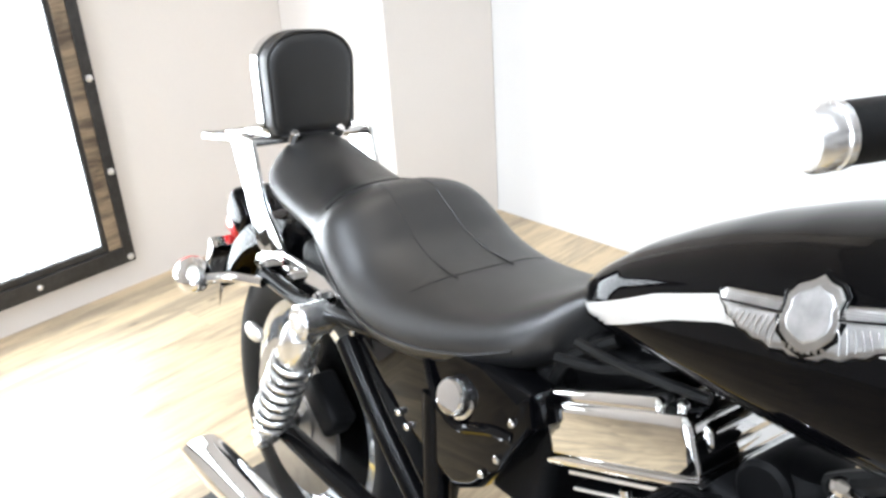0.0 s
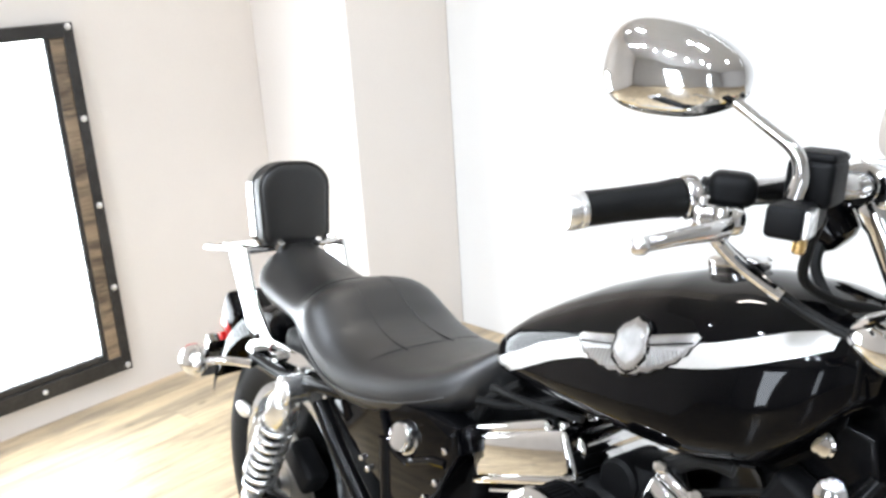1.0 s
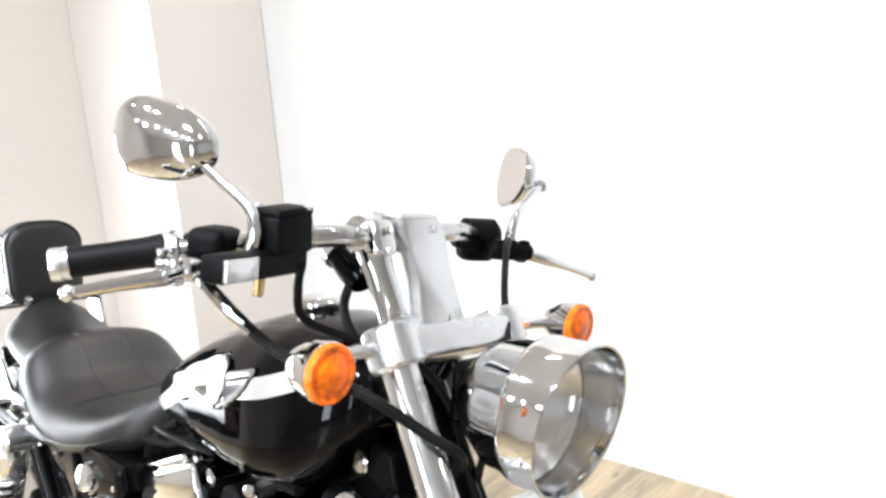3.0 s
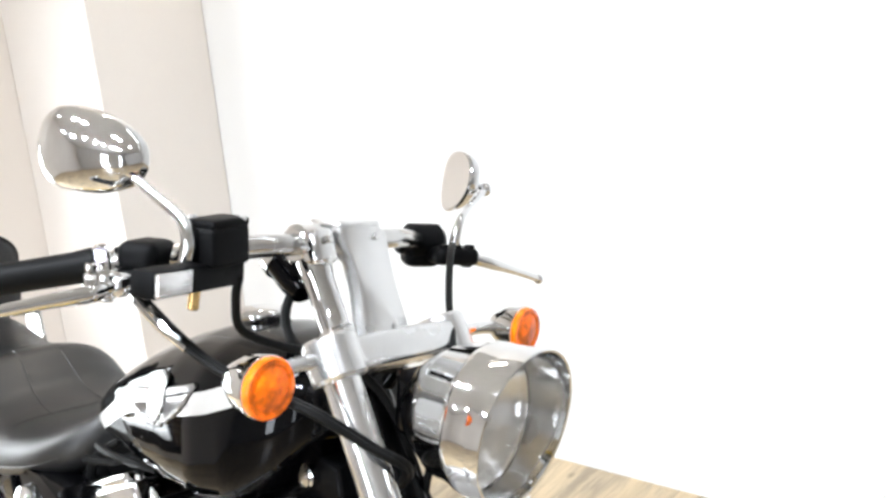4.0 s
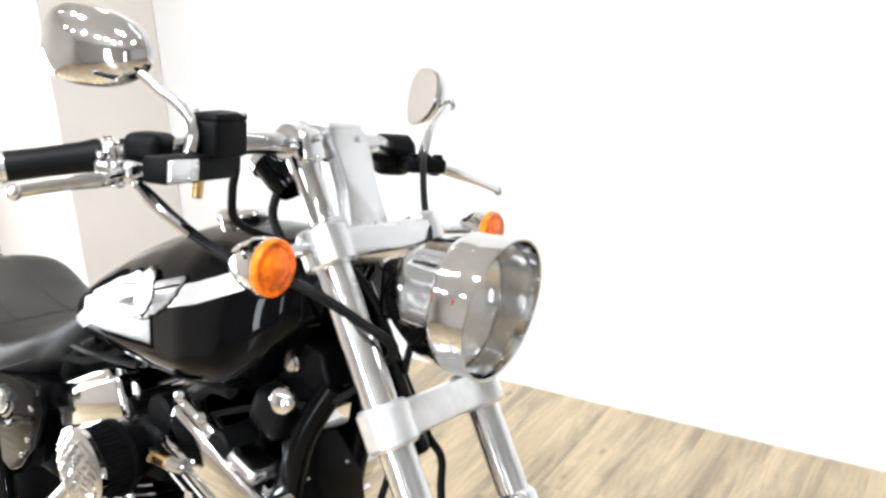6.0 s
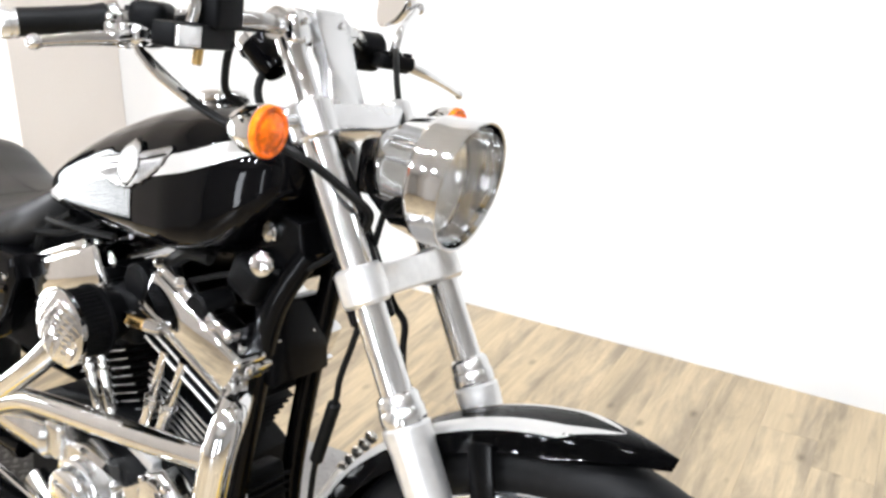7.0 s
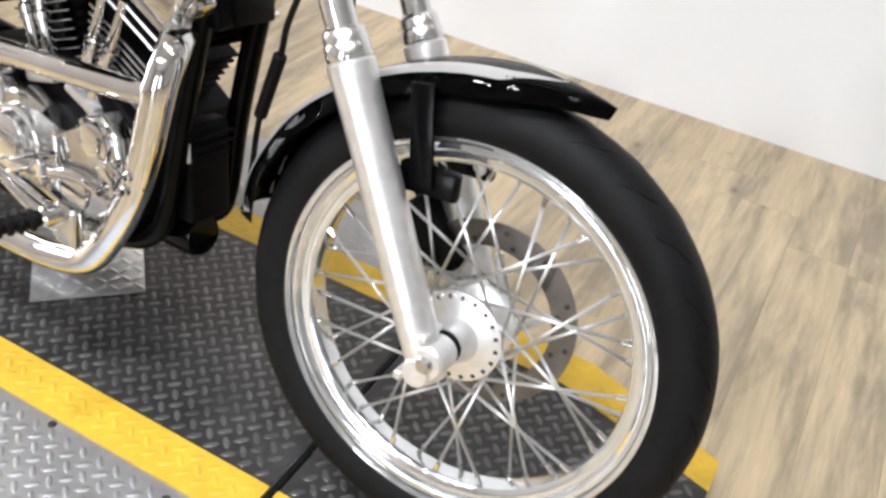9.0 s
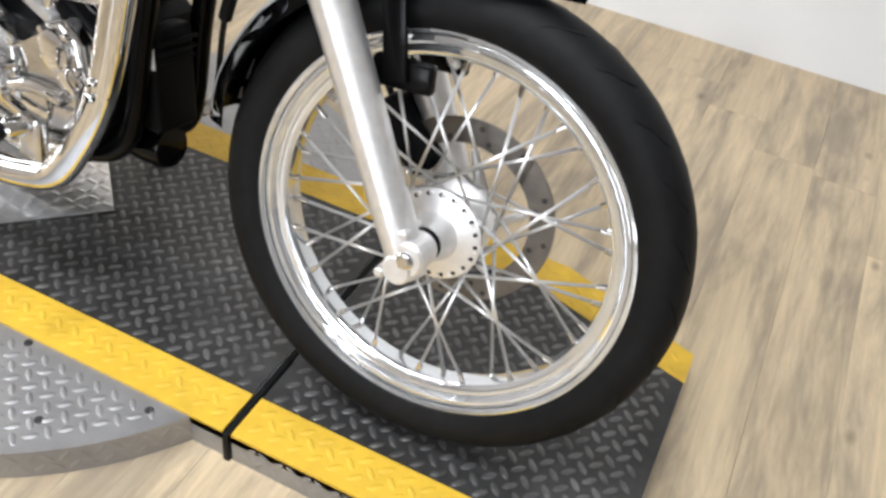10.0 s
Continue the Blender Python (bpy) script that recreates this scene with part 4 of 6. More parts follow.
# mirrors
def mirror(at, turn, joint, base, name_label):
    bm = BM()
    rings = []
    for x, f in ((-0.016, 0.97), (-0.012, 1.0), (0.0, 0.985), (0.012, 0.9), (0.022, 0.72), (0.029, 0.45), (0.032, 0.12)):
        ring = []
        for k in range(36):
            a = 2 * math.pi * k / 36
            c, s = math.cos(a), math.sin(a)
            ring.append(V(x, 0.066 * f * math.copysign(abs(c) ** 0.8, c), 0.045 * f * math.copysign(abs(s) ** 0.8, s) * (1 + 0.24 * c)))
        rings.append(ring)
    skin(bm, rings)
    m = Matrix.Translation(at) @ turn
    body = part("mirror", bm, CHROME, handlebar, name_label, xf=S @ m)
    bm = BM()
    ring = [V(-0.0165, 0.062 * math.copysign(abs(math.cos(a)) ** 0.8, math.cos(a)), 0.042 * math.copysign(abs(math.sin(a)) ** 0.8, math.sin(a)) * (1 + 0.24 * math.cos(a))) for a in [2 * math.pi * k / 36 for k in range(36)]]
    skin(bm, [ring, [p + V(-0.001, 0, 0) for p in ring]])
    part("mirror_glass", bm, MIRROR, body, "silvered mirror glass", xf=S @ m)
    bm = BM()
    low, high = base + V(0.003, 0.001, 0.022), base + V(0.004, 0.001, 0.036)
    bend = high.lerp(joint, 0.14)
    tube(bm, [base, low, bend, bend.lerp(joint, 0.5), joint], 0.006, 12, 8, radii=[0.0085, 0.0075, 0.0062, 0.0052, 0.0058])
    ball(bm, joint, 0.011, u=16, v=10)
    part("mirror_stem", bm, CHROME, handlebar, "chrome mirror stem", xf=S)


mirror(V(-0.605, -0.254, 1.220), Matrix.Rotation(radians(-75), 4, "Z") @ Matrix.Rotation(radians(-6), 4, "X") @ Matrix.Diagonal((0.75, -1.05, 0.96, 1)), V(-0.566, -0.243, 1.208), V(-0.492, -0.217, 1.118), "chrome teardrop mirror")
mirror(V(-0.585, 0.362, 1.196), Matrix.Rotation(radians(60), 4, "Z") @ Matrix.Rotation(radians(-8), 4, "X") @ Matrix.Rotation(radians(8), 4, "Y") @ Matrix.Diagonal((0.6, 0.86, 1.04, 1)), V(-0.545, 0.37, 1.186), V(-0.508, 0.25, 1.108), "chrome teardrop mirror")

# turn signals
def signal(at, axis, arm, lens, xf, label):
    d = Vector(axis).normalized()
    bm = BM()
    lathe(bm, [(-0.052, 0.003), (-0.05, 0.009), (-0.04, 0.019), (-0.022, 0.028), (-0.004, 0.031), (0.0, 0.0315), (0.002, 0.029)], at, d, 32)
    body = part("turn_signal", bm, CHROME, motorcycle, label, xf=xf)
    bm = BM()
    lathe(bm, [(-0.002, 0.0285), (0.002, 0.0305), (0.007, 0.0305), (0.0095, 0.0285), (0.0095, 0.024), (0.008, 0.023), (0.011, 0.015), (0.0125, 0.002)], at, d, 40)
    part("lens", bm, lens, body, "amber lens" if lens is AMBER else "red lens", xf=xf)
    bm = BM()
    tube(bm, arm, 0.0085, 14, 6)
    part("arm", bm, CHROME, body, xf=xf)


for side in (-1, 1):
    signal(V(-0.376, (0.209 if side < 0 else 0.236) * side, 1.013), (1, 0.0, 0.0), [(-0.405, 0.214 * side, 1.014), (-0.408, 0.185 * side, 1.016), (-0.405, 0.14 * side, 1.018), (-0.40, 0.11 * side, 1.02)], AMBER, S, "chrome bullet turn signal with an amber lens")
for side in (-1, 1):
    signal(V(-1.735, 0.225 * side, 0.59), (-1, -0.22 * side, 0), [(-1.70, 0.225 * side, 0.592), (-1.68, 0.18 * side, 0.594), (-1.62, 0.15 * side, 0.60)], RED, None, "chrome bullet turn signal with a red lens")

# headlight inside: reflector, lens, visor and bracket
bm = BM()
seg = 64
rings = []
for f, h, r in ((0, 0.018, 0.0832), (0.5, 0.036, 0.0845), (1, 0.050, 0.0848), (1, 0.051, 0.0835), (1, 0.0495, 0.0815), (0.5, 0.034, 0.0805), (0, 0.017, 0.0795)):
    ring = []
    for k in range(seg):
        a = 2 * math.pi * k / seg
        ext = 0.30 + 0.70 * (0.5 + 0.5 * math.sin(a)) ** 1.2
        x = 0.018 + (h - 0.018) * (ext if h > 0.018 else 1)
        ring.append(HL + V(x, r * math.cos(a), r * math.sin(a)))
    rings.append(ring)
skin(bm, rings, loop=True, caps=False)
part("visor_rim", bm, CHROME, headlight, "chrome visor rim", xf=S)
bm = BM()
lathe(bm, [(0.004, 0.002), (0.002, 0.030), (-0.004, 0.055), (-0.012, 0.0755), (-0.008, 0.0765), (0.001, 0.055), (0.007, 0.030), (0.009, 0.002)], HL, (1, 0, 0), 48)
part("lens", bm, GLASS, headlight, "clear glass lens", xf=S)
bm = BM()
lathe(bm, [(-0.014, 0.0755), (-0.028, 0.066), (-0.045, 0.048), (-0.058, 0.026), (-0.062, 0.004), (-0.064, 0.004), (-0.061, 0.028), (-0.047, 0.050), (-0.030, 0.068), (-0.015, 0.0765)], HL, (1, 0, 0), 48, closed=True)
part("reflector", bm, REFLECTOR, headlight, "silvered reflector bowl", xf=S)
bm = BM()
rod(bm, HL + V(-0.062, 0, 0), HL + V(-0.020, 0, 0), 0.008, seg=16, bev=0.003)
lathe(bm, [(-0.022, 0.002), (-0.021, 0.014), (-0.017, 0.013), (-0.012, 0.004)], HL, (1, 0, 0), 20)
part("bulb", bm, SATIN, headlight, xf=S)
bm = BM()
tube(bm, [fk(0.70, 0.0, 0), fk(0.70, 0.04, 0), HL + V(-0.09, 0, 0.02)], 0.016, 14)
box(bm, HL + V(-0.095, 0, 0.0), (0.05, 0.06, 0.075), None, 0.014, 3)
part("headlight_bracket", bm, BLACK, headlight, "black headlight bracket", xf=S)

# front axle, pinch bolts
bm = BM()
rod(bm, (0, -0.124, 0.345), (0, 0.13, 0.345), 0.0125, seg=20, bev=0.002)
rod(bm, (0, -0.129, 0.345), (0, -0.118, 0.345), 0.010, seg=6, bev=0.001)
part("axle", bm, CHROME, front_wheel, "axle with hexagon nut", xf=S)
bm = BM()
for k in range(20):
    a = 2 * math.pi * k / 20
    p = AXLE + V(0.061 * math.cos(a), -0.0265, 0.061 * math.sin(a))
    rod(bm, p, p + V(0, -0.004, 0), 0.0032, seg=8)
tagged(part("spoke_heads", bm, ALU, front_wheel, xf=S), kind="stuff")
for side in (-1, 1):
    for p, long, r in ((fk(-0.012, -0.03, 0.095 * side - 0.03), 0.055, 0.007), (fk(0.034, 0.02, 0.095 * side - 0.028), 0.05, 0.006)):
        bm = BM()
        rod(bm, p, p + V(0, long, 0), r, seg=14, bev=0.002)
        part("pinch_bolt", bm, ALU, motorcycle, xf=S)
    # chrome collar and dust cap
    bm = BM()
    lathe(bm, [(0.392, 0.024), (0.394, 0.0285), (0.398, 0.0295), (0.412, 0.0290), (0.414, 0.0275), (0.426, 0.0272), (0.430, 0.0250), (0.433, 0.0212)], fk(0, 0, 0.095 * side), UP, 32)
    part("dust_cap", bm, POLISH, motorcycle, "chrome fork dust cap", xf=S)

# mudguard bracket, caliper and hose
for side in (-1, 1):
    bm = BM()
    y = 0.062 * side
    box(bm, AXLE + V(-0.100, y * 1.12, 0.268), (0.034, 0.007, 0.135), Matrix.Rotation(radians(-13), 4, "Y"), 0.003)
    box(bm, AXLE + V(-0.082, y * 0.9, 0.212), (0.085, 0.02, 0.04), Matrix.Rotation(radians(-6), 4, "Y"), 0.006)
    bracket = part("mudguard_bracket", bm, FRAME, motorcycle, "black mudguard bracket", xf=S)
    for dx in (-0.115, -0.055):
        bm = BM()
        p = AXLE + V(dx, side * 0.052 - 0.012, 0.212)
        rod(bm, p, p + V(0, 0.024, 0), 0.008, seg=12, bev=0.002)
        part("bracket_bolt", bm, ALU, bracket, xf=S)
bm = BM()
box(bm, AXLE + V(-0.105, 0.07, 0.085), (0.055, 0.06, 0.12), Matrix.Rotation(radians(-50), 4, "Y"), 0.014, 3)
box(bm, AXLE + V(-0.135, 0.05, 0.06), (0.035, 0.03, 0.07), Matrix.Rotation(radians(-50), 4, "Y"), 0.01, 3)
part("brake_caliper", bm, MATT, motorcycle, "black brake caliper", xf=S)
bm = BM()
for k in range(24):
    a = 2 * math.pi * (k + (0.5 if k % 2 else 0)) / 24
    r = 0.114 if k % 2 else 0.131
    p = AXLE + V(r * math.cos(a), 0.061, r * math.sin(a))
    rod(bm, p, p + V(0, 0.007, 0), 0.0042, seg=10)
tagged(part("drillings", bm, STEEL_BLACK, disc, xf=S), kind="stuff")
bm = BM()
lathe(bm, [(0.052, 0.03), (0.052, 0.052), (0.064, 0.055), (0.064, 0.034)], AXLE, (0, 1, 0), 40, closed=True)
for k in range(5):
    a = 2 * math.pi * k / 5
    p0, p1 = AXLE + V(0.05 * math.cos(a), 0.063, 0.05 * math.sin(a)), AXLE + V(0.098 * math.cos(a + 0.35), 0.064, 0.098 * math.sin(a + 0.35))
    tube(bm, [p0, p0.lerp(p1, 0.5), p1], 0.007, 8, 3)
part("disc_carrier", bm, SATIN, disc, xf=S)

# silver stripes on the mudguard, meeting at its tip
for side in (-1, 1):
    bm = BM()
    rings = []
    for k in range(61):
        f = 0.10 + 0.885 * k / 60
        a = radians(74.0 + 100.5 * f)
        w = 0.066 * min(1, 0.03 + (f / 0.2) ** 0.72)
        open_f = min(1, (f - 0.10) / 0.10) ** 0.6
        ring = []
        for j in range(5):
            v = side * (0.40 * open_f + (0.05 + 0.33 * open_f) * j / 4)
            out = V(math.cos(a), 0, math.sin(a))
            hit, normal = GUARD.ray_cast(AXLE + out * 0.6 + V(0, w * v, 0), -out)[:2]
            ring.append((hit or AXLE + out * 0.38 + V(0, w * v, 0)) + out * 0.0008)
        rings.append(ring)
    skin(bm, rings, close=False, caps=False)
    part("silver_stripe", bm, SILVER_PAINT, mudguard, "silver painted stripe", xf=S)
bm = BM()
lathe(bm, [(-0.066, 0.012), (-0.066, 0.022), (-0.061, 0.025), (-0.06, 0.012)], AXLE, (0, 1, 0), 28)
part("bearing_seal", bm, RUBBER, front_wheel, xf=S)

# ---- frame ----
bm = BM()
rod(bm, fk(0.52, -0.069), fk(0.745, -0.069), 0.032, seg=28, bev=0.004)
tube(bm, [(-0.46, 0, 0.93), (-0.6, 0, 0.90), (-0.8, 0, 0.82), (-1.0, 0, 0.74), (-1.1, 0, 0.70)], 0.026, 14)
for side in (-1, 1):
    tube(bm, [(-0.43, 0.03 * side, 0.83), (-0.463, 0.055 * side, 0.75), (-0.490, 0.058 * side, 0.62), (-0.515, 0.06 * side, 0.45), (-0.527, 0.064 * side, 0.32), (-0.552, 0.07 * side, 0.255), (-0.62, 0.08 * side, 0.222), (-0.80, 0.095 * side, 0.205), (-1.05, 0.11 * side, 0.20), (-1.12, 0.13 * side, 0.24), (-1.14, 0.135 * side, 0.4), (-1.16, 0.135 * side, 0.62)], 0.0185, 14)
    tube(bm, [(-1.10, 0.12 * side, 0.70), (-1.25, 0.14 * side, 0.66), (-1.38, 0.145 * side, 0.635), (-1.50, 0.14 * side, 0.61), (-1.64, 0.135 * side, 0.605)], 0.014, 12)
    tube(bm, [(-1.36, 0.148 * side, 0.61), (-1.27, 0.15 * side, 0.53), (-1.14, 0.145 * side, 0.42), (-1.06, 0.14 * side, 0.36)], 0.016, 12)
frame_body = part("frame", bm, FRAME, motorcycle, "black tubular steel frame")
bm = BM()
plate(bm, [(-0.57, 0.80), (-0.54, 0.765), (-0.47, 0.775), (-0.425, 0.83), (-0.435, 0.875), (-0.50, 0.89), (-0.56, 0.87)], -0.046, 0.046, 0.006)
part("neck_gusset", bm, FRAME, frame_body)
bm = BM()
lathe(bm, [(0.0, 0.015), (0.006, 0.015), (0.008, 0.012), (0.010, 0.012), (0.0115, 0.006)], (-0.486, -0.047, 0.852), (0, -1, 0), 24)
part("neck_screw", bm, CHROME, frame_body, "chrome capped screw")
bm = BM()
box(bm, (-0.478, 0, 0.685), (0.03, 0.115, 0.12), Matrix.Rotation(radians(-11), 4, "Y"), 0.006)
part("cross_plate", bm, FRAME, frame_body)

# regulator and oil filter between the down tubes
bm = BM()
box(bm, (-0.514, -0.010, 0.375), (0.04, 0.084, 0.165), Matrix.Rotation(radians(-8), 4, "Y"), 0.010, 3)
regulator = part("voltage_regulator", bm, MATT, motorcycle, "black finned voltage regulator")
for k in range(9):
    bm = BM()
    box(bm, (-0.494 - 0.0023 * k, -0.010, 0.443 - 0.017 * k), (0.008, 0.080, 0.005), Matrix.Rotation(radians(-8), 4, "Y"), 0.001, 1)
    part("fin", bm, MATT, regulator)
bm = BM()
box(bm, (-0.507, -0.0535, 0.424), (0.018, 0.002, 0.045), Matrix.Rotation(radians(-8), 4, "Y"), 0)
part("label", bm, LABEL, regulator, "small grey label")
bm = BM()
lathe(bm, [(0, 0.036), (0.004, 0.039), (0.08, 0.039), (0.09, 0.034), (0.093, 0.01)], (-0.60, 0.0, 0.235), (1, 0, 0.12), 32)
part("oil_filter", bm, BLACK, motorcycle, "black oil filter canister")

# ---- engine ----
CR = V(-0.735, 0, 0.345)
bm = BM()
plate(bm, [(-0.55, 0.30), (-0.60, 0.21), (-0.72, 0.185), (-0.95, 0.19), (-1.02, 0.26), (-1.02, 0.42), (-0.93, 0.47), (-0.80, 0.49), (-0.66, 0.49), (-0.57, 0.44)], -0.10, 0.11, 0.012)
engine = part("engine", bm, MATT, motorcycle, "black and chrome v-twin engine")
for tilt, name in ((22.5, "front"), (-22.5, "rear")):
    m = Matrix.Translation(CR + V(0.016 if tilt > 0 else 0.004, 0, -0.012)) @ Matrix.Rotation(radians(tilt), 4, "Y")
    bm = BM()
    rod(bm, (0, 0, 0.12), (0, 0, 0.34), 0.047, seg=28)
    box(bm, (0, 0, 0.315), (0.15, 0.16, 0.075), None, 0.012)
    barrel = part("cylinder", bm, MATT, engine, "black finned cylinder", xf=m)
    for k in range(12):
        bm, edge = BM(), BM()
        if k < 9:
            z, w = 0.135 + 0.0145 * k, 0.062 + 0.002 * k
            box(bm, (0, 0, z), (2 * w, 2 * w + 0.02, 0.0045), None, 0.002, 1)
            box(edge, (0, -w - 0.01, z + 0.0005), (2 * w - 0.004, 0.0024, 0.0018), None, 0, 1)
        else:
            z = 0.300 + 0.0185 * (k - 9)
            box(bm, (0, -0.005, z), (0.185 + 0.006 * (k - 9), 0.195, 0.007), None, 0.003, 1)
            box(edge, (0, -0.1025, z), (0.180 + 0.006 * (k - 9), 0.003, 0.0042), None, 0.001, 1)
        part("fin", bm, MATT, barrel, xf=m)
        part("fin_edge", edge, ALU, barrel, "polished fin edge", xf=m)
    # rocker box in two tiers
    bm = BM()
    box(bm, (0.0, -0.012, 0.391), (0.210, 0.215, 0.066), None, 0.010, 4)
    box(bm, (0.0, -0.012, 0.357), (0.216, 0.220, 0.010), None, 0.003, 2)
    rocker = part("rocker_box", bm, CHROME, engine, "chrome rocker box", xf=m)
    for c, size in (((-0.016, -0.014, 0.427), (0.166, 0.196, 0.022)), ((0.092, -0.02, 0.396), (0.040, 0.16, 0.034))):
        bm = BM()
        box(bm, c, size, None, 0.012, 4)
        part("rocker_cover", bm, CHROME, rocker, xf=m)
    bm = BM()
    for x, y in ((-0.085, -0.098), (-0.03, -0.1), (0.035, -0.1), (0.085, -0.098), (0.092, -0.04), (0.092, 0.03)):
        rod(bm, (x, y, 0.420), (x, y, 0.432), 0.0065, seg=12, bev=0.002)
    tagged(part("cover_bolts", bm, CHROME, rocker, xf=m), kind="stuff")

# pushrod tubes
for x0, x1 in ((-0.80, -0.865), (-0.765, -0.82), (-0.70, -0.645), (-0.665, -0.60)):
    bm = BM()
    d = V(x1 - x0, 0.0, 0.17)
    lathe(bm, [(0, 0.014), (0.02, 0.014), (0.024, 0.011), (0.085, 0.011), (0.088, 0.0135), (0.10, 0.0135), (0.104, 0.009), (0.19, 0.009)], V(x0, -0.098, 0.455), d, 20)
    part("pushrod_tube", bm, CHROME, engine, "chrome pushrod tube")
bm = BM()
box(bm, (-0.782, -0.097, 0.45), (0.075, 0.04, 0.02), Matrix.Rotation(radians(-18), 4, "Y"), 0.006)
box(bm, (-0.682, -0.097, 0.45), (0.075, 0.04, 0.02), Matrix.Rotation(radians(18), 4, "Y"), 0.006)
part("tappet_block", bm, ALU, engine)

# gear cover with its nose, lobes and bolts
bm = BM()
plate(bm, [(-0.865, 0.30), (-0.875, 0.37), (-0.85, 0.42), (-0.79, 0.43), (-0.735, 0.42), (-0.700, 0.385), (-0.668, 0.390), (-0.640, 0.445), (-0.600, 0.462), (-0.560, 0.435), (-0.545, 0.38), (-0.56, 0.32), (-0.61, 0.265), (-0.70, 0.25), (-0.80, 0.26)], -0.140, -0.098, 0.014)
gear_cover = part("gear_cover", bm, CHROME_OLD, engine, "chrome gear case cover")
for x, z, r, y in ((-0.605, 0.415, 0.034, -0.150), (-0.575, 0.375, 0.026, -0.147), (-0.66, 0.31, 0.04, -0.148), (-0.70, 0.36, 0.022, -0.146)):
    bm = BM()
    lathe(bm, [(0, r * 0.7), (0.002, r * 0.92), (0.01, r), (0.045, r), (0.05, r * 0.9)], (x, y, z), (0, 1, 0), 28)
    part("cover_boss", bm, CHROME, gear_cover)
bm = BM()
tube(bm, [(-0.735, -0.146, 0.300), (-0.690, -0.150, 0.330), (-0.640, -0.150, 0.345), (-0.585, -0.146, 0.345)], 0.012, 12)
tube(bm, [(-0.700, -0.142, 0.385), (-0.690, -0.147, 0.345), (-0.700, -0.146, 0.290)], 0.009, 12)
part("cover_rib", bm, CHROME, gear_cover)
bm = BM()
box(bm, (-0.775, -0.180, 0.352), (0.060, 0.010, 0.030), Matrix.Rotation(radians(6), 4, "Y"), 0.004, 2)
part("timer_plate", bm, CHROME, gear_cover, "small raised chrome plate")
bm = BM()
lathe(bm, [(-0.012, 0.01), (-0.012, 0.040), (-0.008, 0.048), (0.002, 0.052), (0.01, 0.052), (0.012, 0.060), (0.05, 0.060)], (-0.79, -0.165, 0.345), (0, 1, 0), 44)
part("timer_cover", bm, POLISH, gear_cover, "round chrome timer cover")
bm = BM()
for x, z in ((-0.865, 0.32), (-0.86, 0.405), (-0.79, 0.42), (-0.70, 0.395), (-0.63, 0.44), (-0.578, 0.445), (-0.555, 0.40), (-0.565, 0.33), (-0.62, 0.268), (-0.71, 0.258), (-0.80, 0.27)):
    rod(bm, (x, -0.149, z), (x, -0.138, z), 0.006, seg=12, bev=0.0015)
for a in (40, 140, 260):
    rod(bm, (-0.79 + 0.032 * math.cos(radians(a)), -0.181, 0.345 + 0.032 * math.sin(radians(a))), (-0.79 + 0.032 * math.cos(radians(a)), -0.172, 0.345 + 0.032 * math.sin(radians(a))), 0.005, seg=12)
tagged(part("cover_bolts", bm, CHROME, gear_cover), kind="stuff")
bm = BM()
rod(bm, (-0.88, -0.12, 0.40), (-1.04, -0.12, 0.40), 0.042, seg=32, bev=0.01)
box(bm, (-0.87, -0.12, 0.41), (0.05, 0.06, 0.075), None, 0.014, 3)
part("starter", bm, CHROME_OLD, engine, "chrome starter motor cover")
bm = BM()
tube(bm, [(-0.95, -0.13, 0.30), (-0.80, -0.135, 0.235), (-0.66, -0.135, 0.225), (-0.60, -0.13, 0.25)], 0.02, 14)
part("oil_line", bm, CHROME_OLD, engine)

# air cleaner
AC = V(-0.752, -0.2, 0.662)
bm = BM()
lathe(bm, [(0.0, 0.048), (0.004, 0.051), (0.046, 0.051), (0.048, 0.03), (0.085, 0.028)], AC + V(0, 0.004, 0), (0, 1, 0), 40)
air_cleaner = part("air_cleaner", bm, MATT, engine, "round air cleaner with a wavy chrome face")
bm = BM()
for k in range(44):
    a = 2 * math.pi * k / 44
    p = AC + V(0.0515 * math.cos(a), 0.008, 0.0515 * math.sin(a))
    rod(bm, p, p + V(0, 0.038, 0), 0.0022, seg=6)
tagged(part("filter_pleats", bm, MATT, air_cleaner, "dark pleated filter element"), kind="stuff")
bm = BM()
rings = []
n = 64
for j in range(26):
    f = j / 25
    r = max(0.060 * (1 - f), 0.0008)
    h = 0.004 + 0.013 * (1 - (r / 0.06) ** 2.5)
    ring = []
    for k in range(n):
        dx, dz = r * math.cos(2 * math.pi * k / n), r * math.sin(2 * math.pi * k / n)
        wave = (0.0013 * math.sin((dx * 0.55 + dz * 0.83) * 620 + 1.5 * math.sin(dx * 110)) + 0.0008 * math.sin((dx * 0.8 - dz * 0.6) * 430)) * min(1, (0.06 - r) / 0.006)
        ring.append(AC + V(dx, -h + wave, dz))
    rings.append(ring)
back = [AC + V(0.060 * math.cos(2 * math.pi * k / n), 0.004, 0.060 * math.sin(2 * math.pi * k / n)) for k in range(n)]
skin(bm, [back] + rings)
part("air_cleaner_face", bm, CHROME, air_cleaner, "wavy chrome face plate")
bm = BM()
lathe(bm, [(0.048, 0.056), (0.055, 0.056), (0.060, 0.046), (0.09, 0.036), (0.12, 0.03)], AC, (0, 1, 0), 36)
part("back_plate", bm, MATT, air_cleaner)
bm = BM()
rod(bm, (-0.69, -0.125, 0.675), (-0.655, -0.125, 0.678), 0.009, seg=16, bev=0.002)
part("breather_union", bm, BRASS, air_cleaner)
bm = BM()
rod(bm, (-0.655, -0.125, 0.678), (-0.625, -0.12, 0.68), 0.011, seg=16, bev=0.003)
